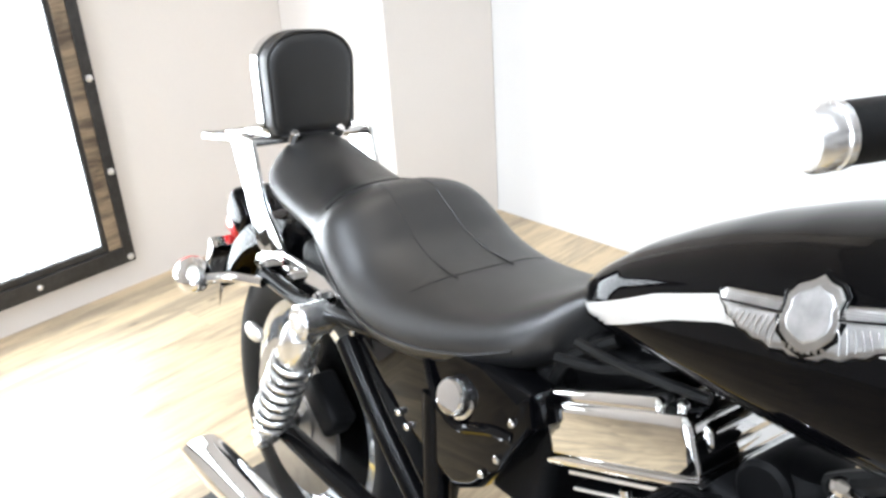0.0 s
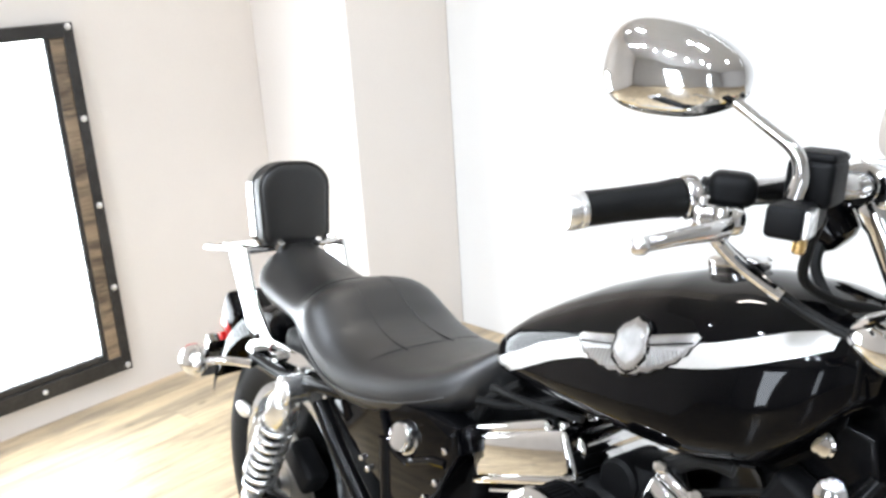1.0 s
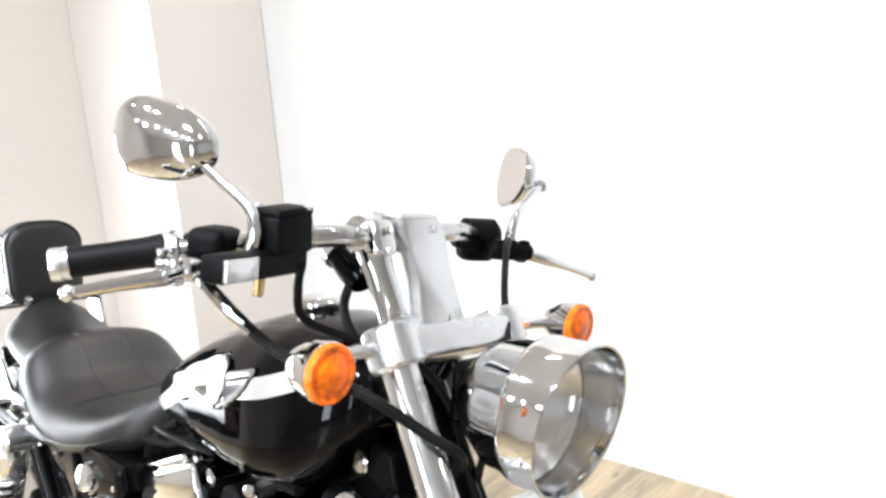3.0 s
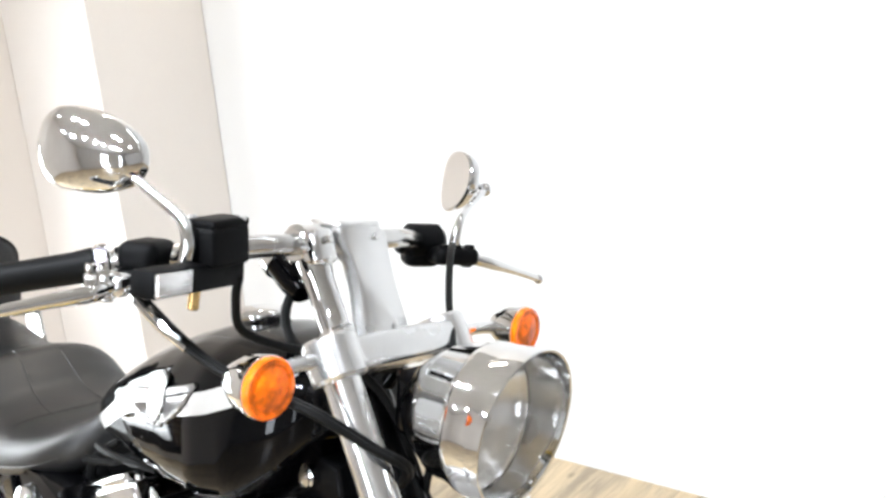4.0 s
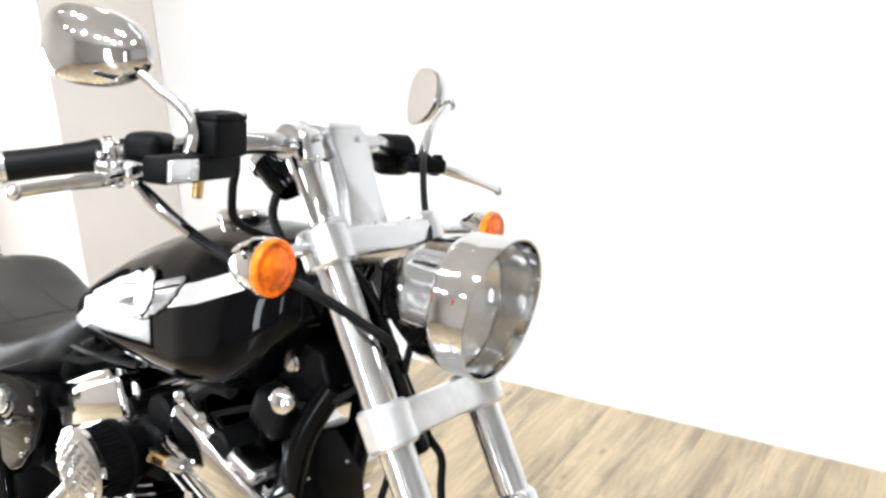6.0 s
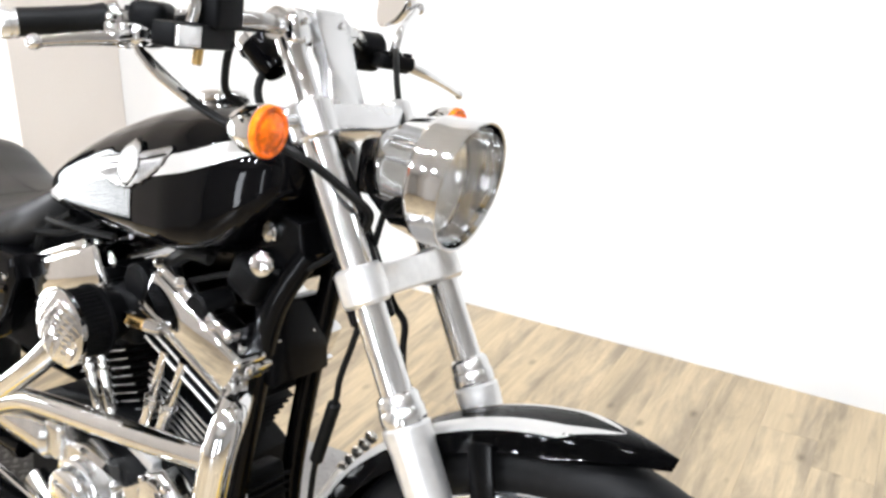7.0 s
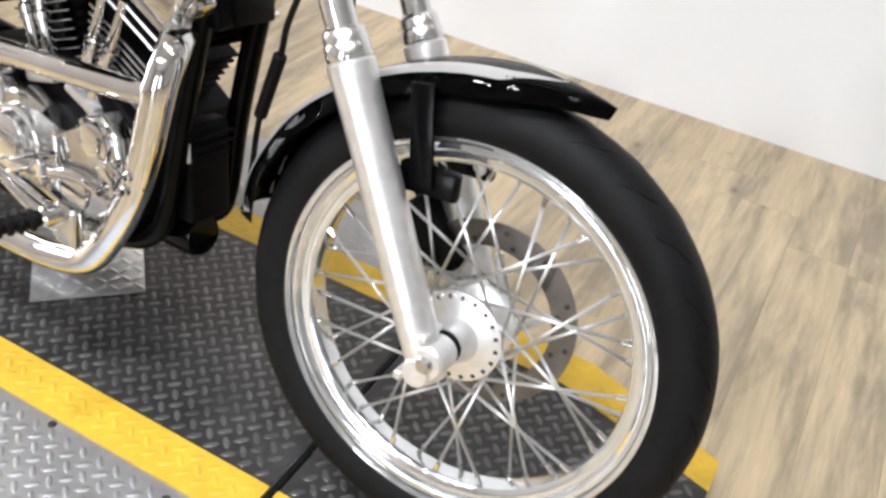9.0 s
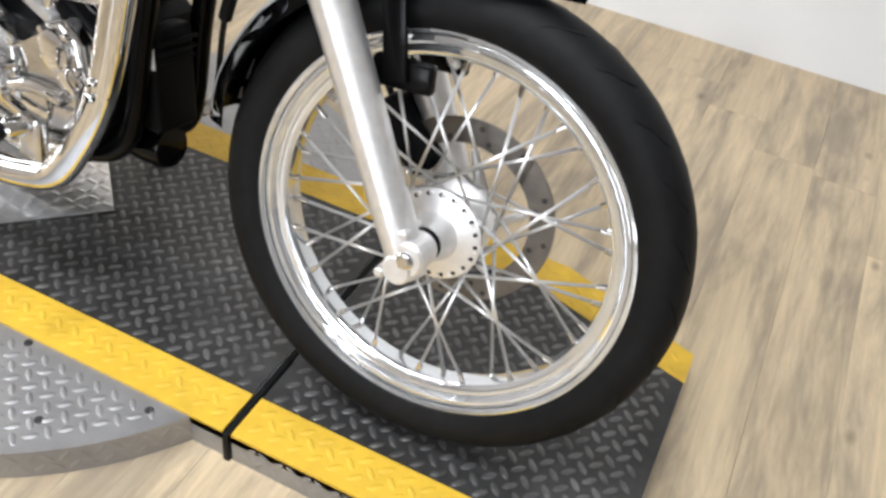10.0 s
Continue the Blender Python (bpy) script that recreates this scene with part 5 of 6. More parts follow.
part("breather_bolt", bm, CHROME, air_cleaner)
bm = BM()
rod(bm, (-0.70, -0.125, 0.675), (-0.69, -0.125, 0.675), 0.013, seg=6)
part("breather_bolt", bm, CHROME, air_cleaner)
bm = BM()
box(bm, (-0.75, -0.05, 0.66), (0.09, 0.12, 0.09), None, 0.02, 3)
rod(bm, (-0.72, -0.10, 0.72), (-0.72, -0.02, 0.72), 0.03, seg=20, bev=0.005)
lathe(bm, [(0, 0.04), (0.03, 0.042), (0.045, 0.036), (0.05, 0.02)], (-0.70, -0.05, 0.70), (0, 0, 1), 28)
part("carburettor", bm, MATT, engine, "black carburettor")

# key switch and horn ahead of the front cylinder
bm = BM()
box(bm, (-0.50, -0.065, 0.785), (0.06, 0.045, 0.055), Matrix.Rotation(radians(25), 4, "Y"), 0.012, 3)
rod(bm, (-0.56, -0.055, 0.73), (-0.56, -0.115, 0.73), 0.022, seg=24, bev=0.004)
key_mount = part("switch_bracket", bm, MATT, motorcycle, "black switch and coil bracket")
bm = BM()
lathe(bm, [(0, 0.012), (0.01, 0.017), (0.018, 0.016), (0.022, 0.010), (0.023, 0.003)], (-0.452, -0.085, 0.822), (0.35, -1, 0.2), 28)
part("key_switch", bm, CHROME, key_mount, "chrome key switch")
bm = BM()
tube(bm, [(-0.565, -0.085, 0.80), (-0.60, -0.092, 0.80), (-0.64, -0.09, 0.775), (-0.665, -0.085, 0.755)], 0.012, 10)
part("wire_loom", bm, RUBBER, key_mount)
for p in ((-0.655, -0.10, 0.765), (-0.60, -0.105, 0.752), (-0.535, -0.1, 0.705)):
    bm = BM()
    rod(bm, Vector(p), Vector(p) + V(0.01, -0.012, 0.012), 0.009, seg=14, bev=0.003)
    part("head_bolt", bm, CHROME, engine)

# ---- exhaust ----
bm = BM()
tube(bm, [(-0.53, -0.06, 0.605), (-0.485, -0.095, 0.625), (-0.447, -0.14, 0.618), (-0.440, -0.163, 0.58), (-0.449, -0.165, 0.53), (-0.465, -0.165, 0.458), (-0.488, -0.165, 0.385), (-0.531, -0.165, 0.300), (-0.585, -0.165, 0.226), (-0.66, -0.167, 0.190), (-0.77, -0.17, 0.168), (-1.0, -0.185, 0.148)], 0.0235, 24)
front_pipe = part("front_exhaust_pipe", bm, CHROME, motorcycle, "chrome front exhaust pipe")
bm = BM()
for x, z in ((-0.470, 0.43), (-0.475, 0.405)):
    rod(bm, (x, -0.194, z), (x, -0.184, z), 0.007, seg=12, bev=0.002)
tagged(part("heat_shield_clamp", bm, CHROME, front_pipe), kind="stuff")
bm = BM()
tube(bm, [(-0.455, -0.158, 0.552), (-0.50, -0.160, 0.544), (-0.65, -0.165, 0.520), (-0.845, -0.165, 0.487), (-0.93, -0.166, 0.466), (-1.03, -0.17, 0.415), (-1.12, -0.175, 0.355), (-1.2, -0.18, 0.32)], 0.019, 20)
tube(bm, [(-0.83, -0.15, 0.61), (-0.87, -0.165, 0.56), (-0.96, -0.17, 0.485), (-1.05, -0.175, 0.41), (-1.14, -0.18, 0.34)], 0.021, 20)
part("rear_exhaust_pipe", bm, CHROME, motorcycle, "chrome rear exhaust pipe")
for pts, r in ((((-1.0, -0.185, 0.145), (-1.1, -0.19, 0.135), (-1.3, -0.2, 0.125), (-1.55, -0.21, 0.12)), 0.042), (((-1.14, -0.18, 0.335), (-1.24, -0.19, 0.265), (-1.45, -0.2, 0.22), (-1.79, -0.205, 0.205)), 0.040)):
    bm = BM()
    tube(bm, pts, r, 28, 8, radii=[r * 0.6, r, r, r])
    for v in bm.verts:
        if v.co.x < pts[-1][0] + 0.001:
            v.co.x -= (0.2 - (v.co.z - pts[-1][2]) / r) * 0.035
    muffler = part("muffler", bm, CHROME, motorcycle, "slash-cut chrome muffler")

# foot controls
RAISE = Matrix.Translation((0, 0, 0.02))
bm = BM()
tube(bm, [(-0.58, -0.10, 0.26), (-0.575, -0.16, 0.27), (-0.575, -0.205, 0.30)], 0.014, 12)
box(bm, (-0.58, -0.205, 0.285), (0.045, 0.025, 0.07), None, 0.008, 3)
rod(bm, (-0.59, -0.195, 0.30), (-0.60, -0.24, 0.298), 0.0165, seg=20, bev=0.004)
control = part("forward_control", bm, CHROME_OLD, motorcycle, "chrome foot control bracket", xf=RAISE)
bm = BM()
rod(bm, (-0.60, -0.24, 0.298), (-0.632, -0.34, 0.29), 0.013, seg=20, bev=0.003)
peg = part("foot_peg", bm, RUBBER, control, "ribbed black rubber foot peg", xf=RAISE)
for k in range(6):
    bm = BM()
    f = 0.12 + 0.15 * k
    p = V(-0.60, -0.24, 0.298).lerp(V(-0.632, -0.34, 0.29), f)
    d = V(-0.032, -0.10, -0.008).normalized()
    rod(bm, p - d * 0.0045, p + d * 0.0045, 0.0175, seg=20, bev=0.002)
    part("peg_rib", bm, RUBBER, control, xf=RAISE)
bm = BM()
rod(bm, (-0.632, -0.34, 0.29), (-0.637, -0.355, 0.289), 0.018, seg=20, bev=0.004)
part("peg_end", bm, CHROME, control, xf=RAISE)
bm = BM()
tube(bm, [(-0.585, -0.2, 0.31), (-0.64, -0.205, 0.33), (-0.63, -0.215, 0.38)], 0.008, 10)
tube(bm, [(-0.60, -0.19, 0.27), (-0.80, -0.165, 0.265), (-1.05, -0.15, 0.27)], 0.006, 8)
box(bm, (-0.625, -0.235, 0.385), (0.045, 0.06, 0.012), Matrix.Rotation(radians(-20), 4, "Y"), 0.005)
part("brake_pedal", bm, CHROME, control, "chrome brake pedal and rod", xf=RAISE)

# ---- middle and rear ----
bm = BM()
plate(bm, [(-1.355, 0.625), (-1.30, 0.655), (-1.18, 0.688), (-1.06, 0.70), (-0.985, 0.70), (-0.975, 0.66), (-1.02, 0.585), (-1.06, 0.53), (-1.10, 0.505), (-1.16, 0.52), (-1.25, 0.57)], -0.147, -0.09, 0.016)
oil_tank = part("oil_tank", bm, BLACK, motorcycle, "gloss black oil tank side cover")
bm = BM()
lathe(bm, [(-0.004, 0.03), (0.004, 0.031), (0.008, 0.029), (0.010, 0.025), (0.022, 0.024), (0.026, 0.021), (0.0275, 0.012), (0.028, 0.002)], (-1.10, -0.139, 0.643), (0, -1, 0.25), 32)
part("oil_cap", bm, CHROME, oil_tank, "round chrome oil filler cap")
bm = BM()
tube(bm, [(-1.165, -0.1475, 0.667), (-1.15, -0.1495, 0.640), (-1.125, -0.1505, 0.615), (-1.09, -0.1505, 0.608), (-1.06, -0.1495, 0.620), (-1.03, -0.148, 0.632), (-1.0, -0.147, 0.638)], 0.007, 10)
part("moulding", bm, BLACK, oil_tank)
bm = BM()
for x, z in ((-1.34, 0.628), (-1.18, 0.676), (-1.0, 0.66), (-1.02, 0.60), (-1.045, 0.565), (-1.22, 0.56), (-1.20, 0.548)):
    rod(bm, (x, -0.153, z), (x, -0.143, z), 0.005, seg=12, bev=0.0015)
tagged(part("cover_bolts", bm, CHROME, oil_tank), kind="stuff")
for name, c, size in (("battery_box", (-1.12, 0.02, 0.60), (0.26, 0.22, 0.22)), ("ignition_box", (-0.98, 0.0, 0.70), (0.16, 0.12, 0.12)), ("seat_base", (-1.40, 0.0, 0.655), (0.34, 0.22, 0.07))):
    bm = BM()
    box(bm, c, size, None, 0.02, 3)
    part(name, bm, MATT, motorcycle, "black box under the seat")
for pts, r in (([(-0.93, -0.07, 0.775), (-0.98, -0.09, 0.735), (-1.0, -0.09, 0.70)], 0.008), ([(-0.86, -0.06, 0.775), (-0.93, -0.085, 0.745), (-0.99, -0.1, 0.735)], 0.007), ([(-0.80, -0.08, 0.77), (-0.90, -0.095, 0.765), (-0.97, -0.09, 0.76)], 0.006)):
    bm = BM()
    tube(bm, pts, r, 8)
    part("hose", bm, RUBBER, motorcycle, "black rubber hose under the tank")

# swing arm
bm = BM()
for side in (-1, 1):
    tube(bm, [(-1.00, 0.12 * side, 0.33), (-1.2, 0.125 * side, 0.33), (-1.40, 0.125 * side, 0.325), (-1.63, 0.125 * side, 0.32)], 0.019, 14)
rod(bm, (-1.02, -0.13, 0.33), (-1.02, 0.13, 0.33), 0.024, seg=20)
part("swing_arm", bm, FRAME, motorcycle, "black swing arm")
bm = BM()
rod(bm, (REAR.x, -0.155, 0.32), (REAR.x, 0.155, 0.32), 0.012, seg=20)
rod(bm, (REAR.x, -0.168, 0.32), (REAR.x, -0.152, 0.32), 0.017, seg=6, bev=0.001)
rod(bm, (-1.62, -0.142, 0.32), (-1.66, -0.142, 0.32), 0.005, seg=10)
part("rear_axle", bm, CHROME, rear_wheel)
bm = BM()
lathe(bm, [(-0.092, 0.06), (-0.092, 0.145), (-0.086, 0.145), (-0.086, 0.06)], REAR, (0, 1, 0), 56, closed=True)
lathe(bm, [(-0.094, 0.02), (-0.094, 0.062), (-0.08, 0.062), (-0.08, 0.02)], REAR, (0, 1, 0), 40, closed=True)
part("brake_disc", bm, STEEL, rear_wheel, "steel rear brake disc")
bm = BM()
box(bm, REAR + V(0.115, -0.09, 0.085), (0.10, 0.05, 0.06), Matrix.Rotation(radians(35), 4, "Y"), 0.012, 3)
part("rear_caliper", bm, MATT, motorcycle, "black rear brake caliper")

# shock absorbers
for side in (-1, 1):
    a, b = V(-1.431, 0.172 * side, 0.614), V(-1.590, 0.166 * side, 0.325)
    d = (b - a).normalized()
    L = (b - a).length
    bm = BM()
    rod(bm, a - V(0, 0.035 * side, 0), a + V(0, 0.018 * side, 0), 0.027, seg=28, bev=0.004)
    lathe(bm, [(0.01, 0.012), (0.02, 0.026), (0.03, 0.030), (0.085, 0.031), (0.09, 0.028)], a, d, 32)
    shock = part("shock_absorber", bm, PALE, motorcycle, "chrome coil-over rear shock absorber")
    bm = BM()
    lathe(bm, [(L - 0.06, 0.030), (L - 0.055, 0.031), (L - 0.045, 0.026), (L - 0.01, 0.016)], a, d, 32)
    rod(bm, b - V(0, 0.02, 0), b + V(0, 0.02, 0), 0.016, seg=24, bev=0.003)
    part("lower_mount", bm, PALE, shock)
    bm = BM()
    rod(bm, a + d * 0.08, a + d * (L - 0.03), 0.017, seg=20)
    part("damper", bm, FRAME, shock, "black damper body")
    bm = BM()
    s, u, _ = basis(d)
    turns = 7.5
    pts = [a + d * (0.088 + (L - 0.148) * k / 136) + s * (0.031 * math.cos(2 * math.pi * turns * k / 136)) + u * (0.031 * math.sin(2 * math.pi * turns * k / 136)) for k in range(137)]
    tube(bm, pts, 0.0054, 8, 1)
    part("spring", bm, PALE, shock, "silver coil spring")
    bm = BM()
    rod(bm, a + V(0, 0.015 * side, 0), a + V(0, 0.024 * side, 0), 0.014, seg=24, bev=0.003)
    part("top_nut", bm, SATIN, shock)

# rear mudguard, struts, tail light
bm = BM()
rings = []
for k in range(31):
    a = radians(62 + 100 * k / 30)
    ring = []
    for j in range(13):
        v = -1 + j / 6
        r = 0.352 + 0.022 * math.sqrt(max(0, 1 - abs(v) ** 2.4)) - (0.035 * (abs(v) - 0.8) / 0.2 if abs(v) > 0.8 else 0)
        ring.append(REAR + V(math.cos(a) * r, 0.098 * v, math.sin(a) * r))
    rings.append(ring)
skin(bm, rings, close=False, caps=False)
bmesh.ops.solidify(bm, geom=bm.faces[:], thickness=0.003)
rear_guard = part("rear_mudguard", bm, BLACK, motorcycle, "gloss black rear mudguard")
for side in (-1, 1):
    bm = BM()
    plate(bm, [(-1.42, 0.645), (-1.47, 0.66), (-1.60, 0.655), (-1.69, 0.625), (-1.71, 0.60), (-1.68, 0.592), (-1.58, 0.61), (-1.46, 0.605)], 0.112 * side, 0.124 * side, 0.003)
    strut = part("mudguard_strut", bm, CHROME, rear_guard, "chrome mudguard strut")
    bm = BM()
    for x, z in ((-1.46, 0.633), (-1.545, 0.635), (-1.64, 0.622)):
        rod(bm, (x, 0.122 * side, z), (x, 0.138 * side, z), 0.010, seg=6, bev=0.002)
        rod(bm, (x, 0.138 * side, z), (x, 0.143 * side, z), 0.006, seg=12)
    tagged(part("strut_bolts", bm, CHROME, strut), kind="stuff")
bm = BM()
box(bm, (-1.945, 0, 0.605), (0.085, 0.10, 0.075), Matrix.Rotation(radians(28), 4, "Y"), 0.016, 3)
tail = part("tail_light", bm, BLACK, rear_guard, "gloss black tail light hood")
bm = BM()
box(bm, (-1.975, 0, 0.572), (0.05, 0.094, 0.05), Matrix.Rotation(radians(28), 4, "Y"), 0.012, 3)
part("lens", bm, RED, tail, "red lens")
bm = BM()
plate(bm, [(-1.99, 0.545), (-2.035, 0.43), (-2.028, 0.425), (-1.975, 0.53)], -0.085, 0.085, 0.002)
part("plate_bracket", bm, CHROME, tail, "chrome number plate bracket")
bm = BM()
ball(bm, (-1.70, -0.13, 0.47), (0.03, 0.012, 0.016))
part("reflector", bm, SATIN, rear_guard)

# ---- cables ----
def cable(name, pts, r, mat, label, xf=None, n=10):
    bm = BM()
    tube(bm, pts, r, 10, n)
    return part(name, bm, mat, motorcycle, label, xf=xf)


for k in range(2):
    o = 0.007 * k
    cable("throttle_cable", [(-0.562, -0.228 + o, 1.075), (-0.50, -0.215 + o, 1.035), (-0.45, -0.203 + o, 1.012), (-0.40, -0.19 + o, 1.0), (-0.352, -0.168 + o, 0.984), (-0.318, -0.125 + o, 0.95), (-0.315, -0.07 + o, 0.915), (-0.36, -0.03 + o, 0.87), (-0.43, -0.03, 0.81), (-0.55, -0.05, 0.775), (-0.68, -0.06, 0.72)], 0.0042, RUBBER, "black throttle cable", S)
cable("throttle_cable_elbow", [(-0.545, -0.228, 1.10), (-0.56, -0.229, 1.08), (-0.53, -0.222, 1.052), (-0.49, -0.212, 1.03)], 0.0062, CHROME, "chrome cable elbow", S)
cable("brake_hose", [(-0.49, -0.15, 1.10), (-0.50, -0.145, 1.07), (-0.505, -0.13, 1.035), (-0.49, -0.08, 1.012), (-0.45, -0.03, 1.0), (-0.40, 0.0, 0.95), (-0.36, 0.02, 0.86), (-0.322, 0.03, 0.785), (-0.297, 0.03, 0.758), (-0.293, 0.03, 0.718), (-0.285, 0.035, 0.678), (-0.24, 0.055, 0.60), (-0.19, 0.075, 0.52), (-0.14, 0.075, 0.46)], 0.0052, RUBBER, "black brake hose", S)
upper = [S @ V(*p) for p in ((-0.505, 0.235, 1.10), (-0.482, 0.212, 1.114), (-0.455, 0.172, 1.102), (-0.41, 0.115, 1.06), (-0.362, 0.064, 1.012), (-0.345, 0.035, 0.95), (-0.355, 0.02, 0.86))]
cable("clutch_cable", upper + [V(-0.37, 0.02, 0.74), V(-0.390, 0.012, 0.65), V(-0.398, 0.014, 0.604), V(-0.436, 0.025, 0.489), V(-0.475, 0.06, 0.37), V(-0.53, 0.11, 0.28), V(-0.62, 0.12, 0.25)], 0.0048, RUBBER, "black clutch cable")
bm = BM()
rod(bm, (-0.398, 0.014, 0.604), (-0.436, 0.025, 0.489), 0.0105, seg=16, bev=0.003)
part("clutch_adjuster", bm, RUBBER, motorcycle, "black rubber cable adjuster sleeve")
cable("wiring", [(-0.53, -0.03, 1.075), (-0.53, -0.045, 1.04), (-0.51, -0.05, 1.01), (-0.48, -0.04, 0.98)], 0.006, RUBBER, "black wiring sleeve", S)
bm = BM()
rod(bm, (-0.535, 0.09, 0.27), (-0.545, 0.22, 0.345), 0.010, seg=16, bev=0.003)
left_peg = part("left_foot_peg", bm, SATIN, motorcycle, "silver peg arm with a ribbed metal end")
bm = BM()
for k in range(5):
    p, d = V(-0.545, 0.225, 0.348), V(-0.004, 0.075, 0.034)
    c = p + d * (k / 4)
    rod(bm, c - d.normalized() * 0.006, c + d.normalized() * 0.006, 0.014, seg=18, bev=0.003)
part("peg_end", bm, CHROME, left_peg)

# side stand on the left
bm = BM()
tube(bm, [(-0.80, 0.11, 0.22), (-0.79, 0.18, 0.13), (-0.78, 0.245, 0.032)], 0.012, 12)
ball(bm, (-0.78, 0.250, 0.022), (0.035, 0.022, 0.01))
part("side_stand", bm, FRAME, motorcycle, "black side stand")

# ---- tread plate lugs ----
def lug_mesh(spots, length=0.028, width=0.0085, high=0.0019):
    """Raised tear-shaped lugs. spots: (place, along, normal)."""
    verts, faces = [], []
    for p, d, up in spots:
        side = up.cross(d)
        n = len(verts)
        for f, w in ((-0.5, 0.0), (-0.28, 0.5), (0.0, 0.62), (0.28, 0.5), (0.5, 0.0)):
            if w == 0:
                verts.append(p + d * (f * length))
            else:
                verts += [p + d * (f * length) - side * (w * width), p + d * (f * length) + up * high, p + d * (f * length) + side * (w * width)]
        a, b, c, e, z = n, n + 1, n + 4, n + 7, n + 10
        faces += [(a, b + 1, b), (a, b + 2, b + 1), (b, b + 1, c + 1, c), (b + 1, b + 2, c + 2, c + 1), (c, c + 1, e + 1, e), (c + 1, c + 2, e + 2, e + 1), (e, e + 1, z), (e + 1, e + 2, z)]
    return verts, faces


def lugs(name, spots, mat, parent, label):
    verts, faces = lug_mesh(spots)
    mesh = bpy.data.meshes.new(name)
    mesh.from_pydata([tuple(v) for v in verts], [], faces)
    mesh.materials.append(mat)
    mesh.shade_smooth()
    ob = new(name, mesh)
    ob.parent = parent
    return tagged(ob, label, kind="stuff")


PITCH = 0.0245
groups = {"disc": [], "deck": [], "deck_y": [], "ramp": [], "ramp_y": []}
q = math.sqrt(0.5)
for i in range(-70, 71):
    for j in range(-70, 71):
        x, y = -0.7 + (i - j) * PITCH * q, 0.18 + (i + j) * PITCH * q
        d = V(q, q, 0) if (i + j) % 2 else V(q, -q, 0)
        edge = 0.014
        p = None
        if x < SEAM - 0.02 and PY0 + edge < y < PY1 - edge and x > -1.9:
            yellow = y < PY0 + 0.082 or y > PY1 - 0.085
            if abs(y - PY0 - 0.082) > 0.009 and abs(y - PY1 + 0.085) > 0.009:
                groups["deck_y" if yellow else "deck"].append((V(x, y, P + (0.0008 if yellow else 0)), d, V(0, 0, 1)))
        elif SEAM + 0.02 < x < PX1 - edge and PY0 + edge < y < PY1 - edge:
            far = PY1 - 0.085 if x < 0.03 else PY1 - 0.085 + (x - 0.03) / (PX1 - 0.03) * (0.335 - PY1 + 0.085)
            out = PY1 if x < 0.06 else PY1 + (x - 0.06) / (PX1 - 0.06) * (0.41 - PY1)
            if y < out - edge and abs(y - PY0 - 0.082) > 0.009 and abs(y - far) > 0.009:
                yellow = y < PY0 + 0.082 or y > far
                groups["ramp_y" if yellow else "ramp"].append((V(x, y, P + (0.0012 if yellow else 0)), d, V(0, 0, 1)))
        elif (V(x, y, 0) - TC).length < TR - edge and (y < PY0 - edge or y > PY1 + edge):
            groups["disc"].append((V(x, y, P - 0.004), d, V(0, 0, 1)))
lugs("tread", groups["disc"], BRIGHT_PLATE, platform, "raised lugs of bright tread plate")
lugs("tread", groups["deck"], DARK_LUG, platform, "raised lugs of dark tread plate")
lugs("tread", groups["deck_y"], YELLOW, platform, "yellow painted raised lugs")
lugs("tread", groups["ramp"], DARK_LUG, ramp, "raised lugs of dark tread plate")
lugs("tread", groups["ramp_y"], YELLOW, ramp, "yellow painted raised lugs")
spots = []
for k in range(158):
    for r in range(2):
        a = 2 * math.pi * (k + 0.5 * r) / 158
        n = V(math.cos(a), math.sin(a), 0)
        t = V(-math.sin(a), math.cos(a), 0)
        spots.append((TC + n * TR + V(0, 0, 0.018 + 0.0235 * r), (t + V(0, 0, 1 if (k + r) % 2 else -1)).normalized(), n))
lugs("tread", spots, BRIGHT_PLATE, platform, "raised lugs on the skirt")
spots = []
for k in range(24):
    for r in range(2):
        x = SEAM + 0.03 + 0.0245 * (k + 0.5 * r)
        if x < PX1 - 0.02:
            spots.append((V(x, PY0, 0.018 + 0.0235 * r), V(1, 0, 1 if (k + r) % 2 else -1).normalized(), V(0, -1, 0)))
lugs("tread", spots, BRIGHT_PLATE, ramp, "raised lugs on the skirt")

# screws on the turntable
for x, y in ((-0.394, -0.164), (-0.645, -0.152), (-0.90, -0.16), (-0.52, -0.26)):
    bm = BM()
    lathe(bm, [(0, 0.0075), (0.0012, 0.007), (0.002, 0.004), (0.0016, 0.002)], (x, y, P - 0.004), (0, 0, 1), 16)
    part("screw", bm, STEEL_BLACK, platform, "countersunk screw")

# dark rubber strip in the joint between the platforms
bm = BM()
box(bm, (SEAM, (PY0 + PY1) / 2, P / 2), (0.012, PY1 - PY0 + 0.012, P + 0.005), None, 0.003)
thing("joint_strip", bm, RUBBER, "black rubber strip in the platform joint", "strip")

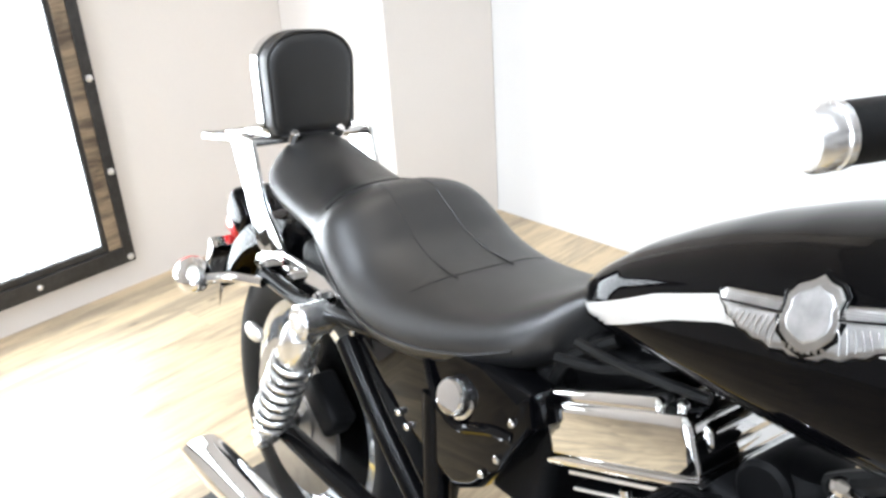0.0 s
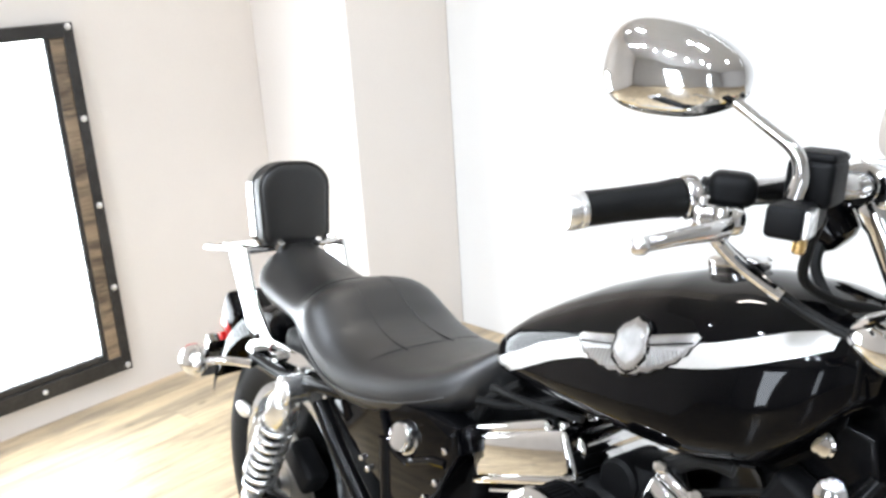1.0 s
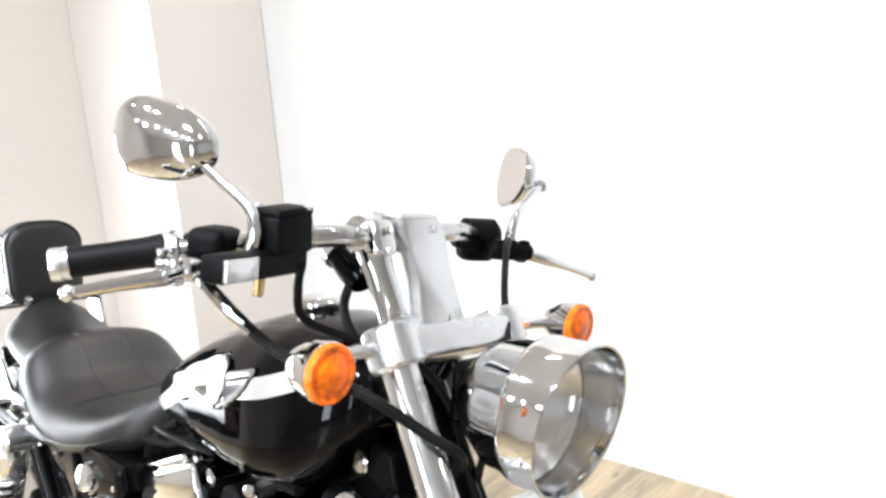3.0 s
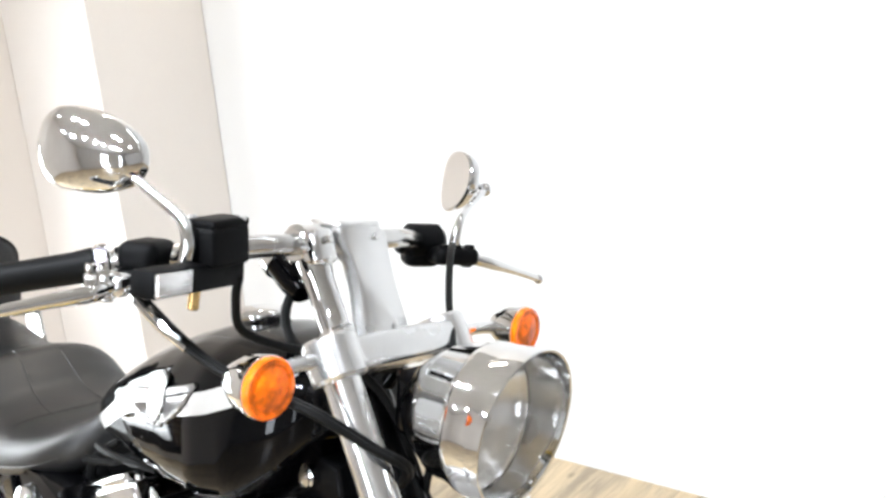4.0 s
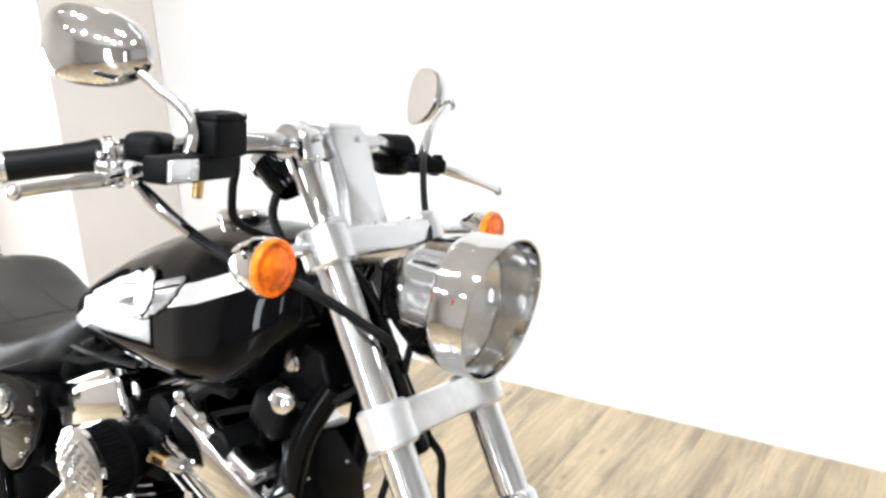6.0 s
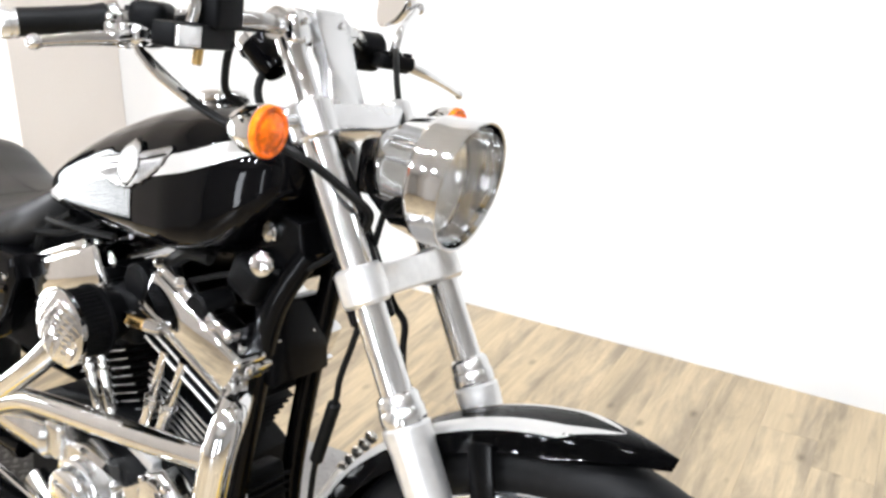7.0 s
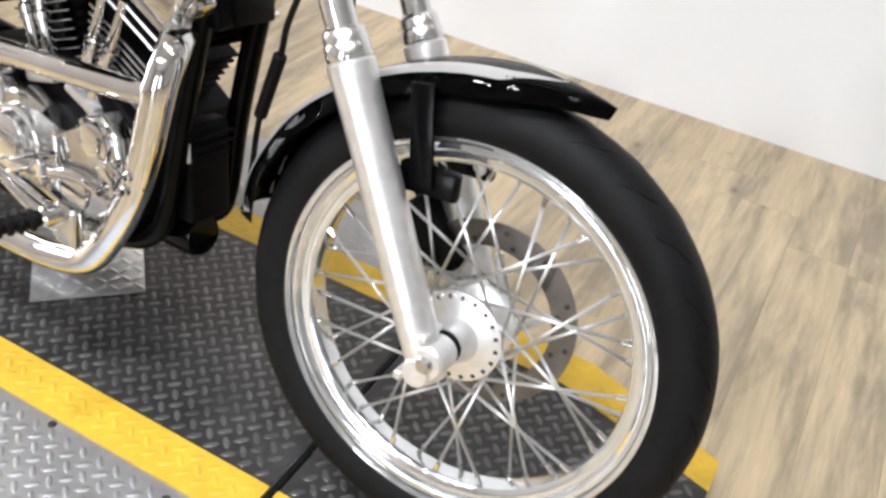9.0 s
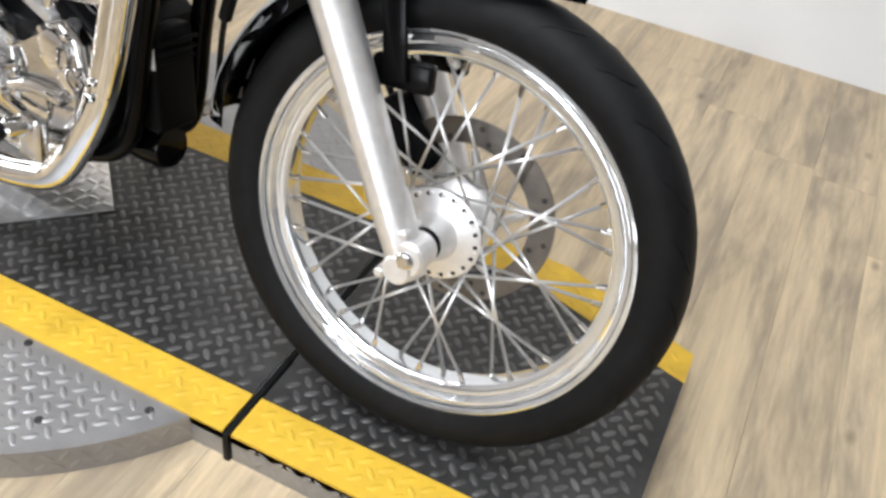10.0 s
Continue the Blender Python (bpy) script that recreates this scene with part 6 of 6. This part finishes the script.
# loose tread plate under the engine
a = Matrix.Translation((-0.825, 0.104, P + 0.003)) @ Matrix.Rotation(radians(44.5), 4, "Z")
bm = BM()
skin(bm, [[a @ V(x, y, z) for y, z in ((0.0, 0.0), (0.10, 0.012), (0.22, 0.03), (0.22, 0.033), (0.10, 0.016), (0.0, 0.004))] for x in (-0.103, 0.103)])
chock = thing("tread_plate_offcut", bm, ALU, "loose bright aluminium tread plate lying on the turntable", "metal plate")
spots = []
for i in range(9):
    for j in range(9):
        c = V(-0.092 + 0.023 * i, 0.014 + 0.023 * j, 0)
        c.z = 0.0043 + (0.12 * c.y if c.y < 0.1 else 0.012 + 0.1417 * (c.y - 0.1))
        d = V(1, 1 if (i + j) % 2 else -1, 0.1 if (i + j) % 2 else -0.1).normalized()
        spots.append((a @ c, a.to_3x3() @ d, V(0, 0, 1)))
lugs("tread", spots, ALU, chock, "raised lugs of bright tread plate")

# ---- mesh panel on the wall ----
FX, FY0, FY1, FZ0, FZ1 = X0, -0.62, 0.607, 0.10, 1.312
panel = empty("mesh_panel", Matrix.Translation((FX, 0, 0)), "lit white wall panel behind wire mesh in steel frame", "wall panel")


def bar(name, lo, hi, mat, label=""):
    bm = BM()
    box(bm, [(p + r) / 2 for p, r in zip(lo, hi)], [r - p for p, r in zip(lo, hi)], bev=0.0015, seg=1)
    return part(name, bm, mat, panel, label)


bar("steel_edge", (0.002, FY1 - 0.034, FZ0), (0.034, FY1, FZ1), STEEL_BLACK, "blackened steel edge bar")
bar("steel_edge", (0.002, FY0, FZ0), (0.034, FY0 + 0.034, FZ1), STEEL_BLACK, "blackened steel edge bar")
bar("steel_edge", (0.002, FY0 + 0.034, FZ1 - 0.045), (0.034, FY1 - 0.034, FZ1), STEEL_BLACK, "blackened steel edge bar")
bar("steel_edge", (0.002, FY0 + 0.034, FZ0), (0.034, FY1 - 0.034, FZ0 + 0.055), STEEL_BLACK, "blackened steel edge bar")
bar("wood_strip", (0.004, FY1 - 0.078, FZ0 + 0.055), (0.028, FY1 - 0.034, FZ1 - 0.045), BARNWOOD, "brown barn wood strip")
bar("wood_strip", (0.004, FY0 + 0.034, FZ0 + 0.055), (0.028, FY0 + 0.078, FZ1 - 0.045), BARNWOOD, "brown barn wood strip")
for lo, hi in (((0.004, FY1 - 0.096, FZ0 + 0.055), (0.024, FY1 - 0.078, FZ1 - 0.045)), ((0.004, FY0 + 0.078, FZ0 + 0.055), (0.024, FY0 + 0.096, FZ1 - 0.045)), ((0.004, FY0 + 0.096, FZ0 + 0.055), (0.024, FY1 - 0.096, FZ0 + 0.078))):
    bar("mesh_edge", lo, hi, STEEL_BLACK, "dark folded mesh edge")
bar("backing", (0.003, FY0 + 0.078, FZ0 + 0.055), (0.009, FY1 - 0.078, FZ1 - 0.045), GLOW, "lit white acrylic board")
for y in (FY1 - 0.017, FY0 + 0.017):
    for k in range(5):
        bm = BM()
        lathe(bm, [(0, 0.011), (0.003, 0.0105), (0.006, 0.006), (0.007, 0.001)], (0.034, y, FZ0 + 0.018 + k * (FZ1 - FZ0 - 0.03) / 4), (1, 0, 0), 16)
        part("bolt", bm, ALU, panel, "round headed bolt")
for z in (FZ0 + 0.028, FZ1 - 0.022):
    for k in range(1, 4):
        bm = BM()
        lathe(bm, [(0, 0.009), (0.003, 0.0085), (0.006, 0.005), (0.007, 0.001)], (0.034, FY1 - 0.017 - k * 0.298, z), (1, 0, 0), 16)
        part("bolt", bm, ALU, panel, "round headed bolt")
verts, faces = [], []
hw, hh, wire = 0.036, 0.0135, 0.0015
ny, nz = int((FY1 - FY0 - 0.15) / hw), int((FZ1 - FZ0 - 0.10) / hh)
for k in range(ny):
    y = FY0 + 0.076 + hw * (k + 0.5)
    for j in range(nz):
        z = FZ0 + 0.053 + hh * j
        s0 = 1 if (j + k) % 2 else -1
        p0, p1 = V(0.020, y - s0 * hw / 2, z), V(0.020, y + s0 * hw / 2, z + hh)
        d = (p1 - p0).normalized()
        c = d.cross(V(1, 0, 0)) * wire
        n = len(verts)
        for p in (p0, p1):
            verts += [p + c, p - c, p + V(0.0016, 0, 0) - c, p + V(0.0016, 0, 0) + c]
        faces += [(n, n + 1, n + 5, n + 4), (n + 1, n + 2, n + 6, n + 5), (n + 2, n + 3, n + 7, n + 6), (n + 3, n, n + 4, n + 7)]
mesh = bpy.data.meshes.new("wire_mesh")
mesh.from_pydata([tuple(v) for v in verts], [], faces)
mesh.materials.append(GALV)
wire_mesh = new("wire_mesh", mesh)
wire_mesh.parent = panel
tagged(wire_mesh, "diamond wire mesh", kind="stuff")

# ---- floor planks ----
PW, PL = 0.152, 1.22
plank_cache = {}
rng = random.Random(4)
col = 0
x = X0 - 0.02
while x < X1:
    y = Y0 - rng.random() * PL
    while y < Y1:
        if y + PL < -1.4:
            y += PL
            continue
        y0, y1 = max(y, Y0 - 0.01), min(y + PL, Y1 + 0.01)
        if y1 - y0 > 0.02:
            key = round(y1 - y0, 3)
            if key not in plank_cache:
                bm = BM()
                box(bm, (0, (y1 - y0) / 2, -0.003), (PW - 0.0004, y1 - y0 - 0.0004, 0.006), None, 0.0004, 1)
                me = bpy.data.meshes.new("plank")
                bm.to_mesh(me)
                bm.free()
                me.materials.append(OAK)
                plank_cache[key] = me
            ob = new("plank", plank_cache[key])
            ob.location = (x + PW / 2, y0, 0)
            ob.parent = floor
        y += PL
    x += PW
    col += 1
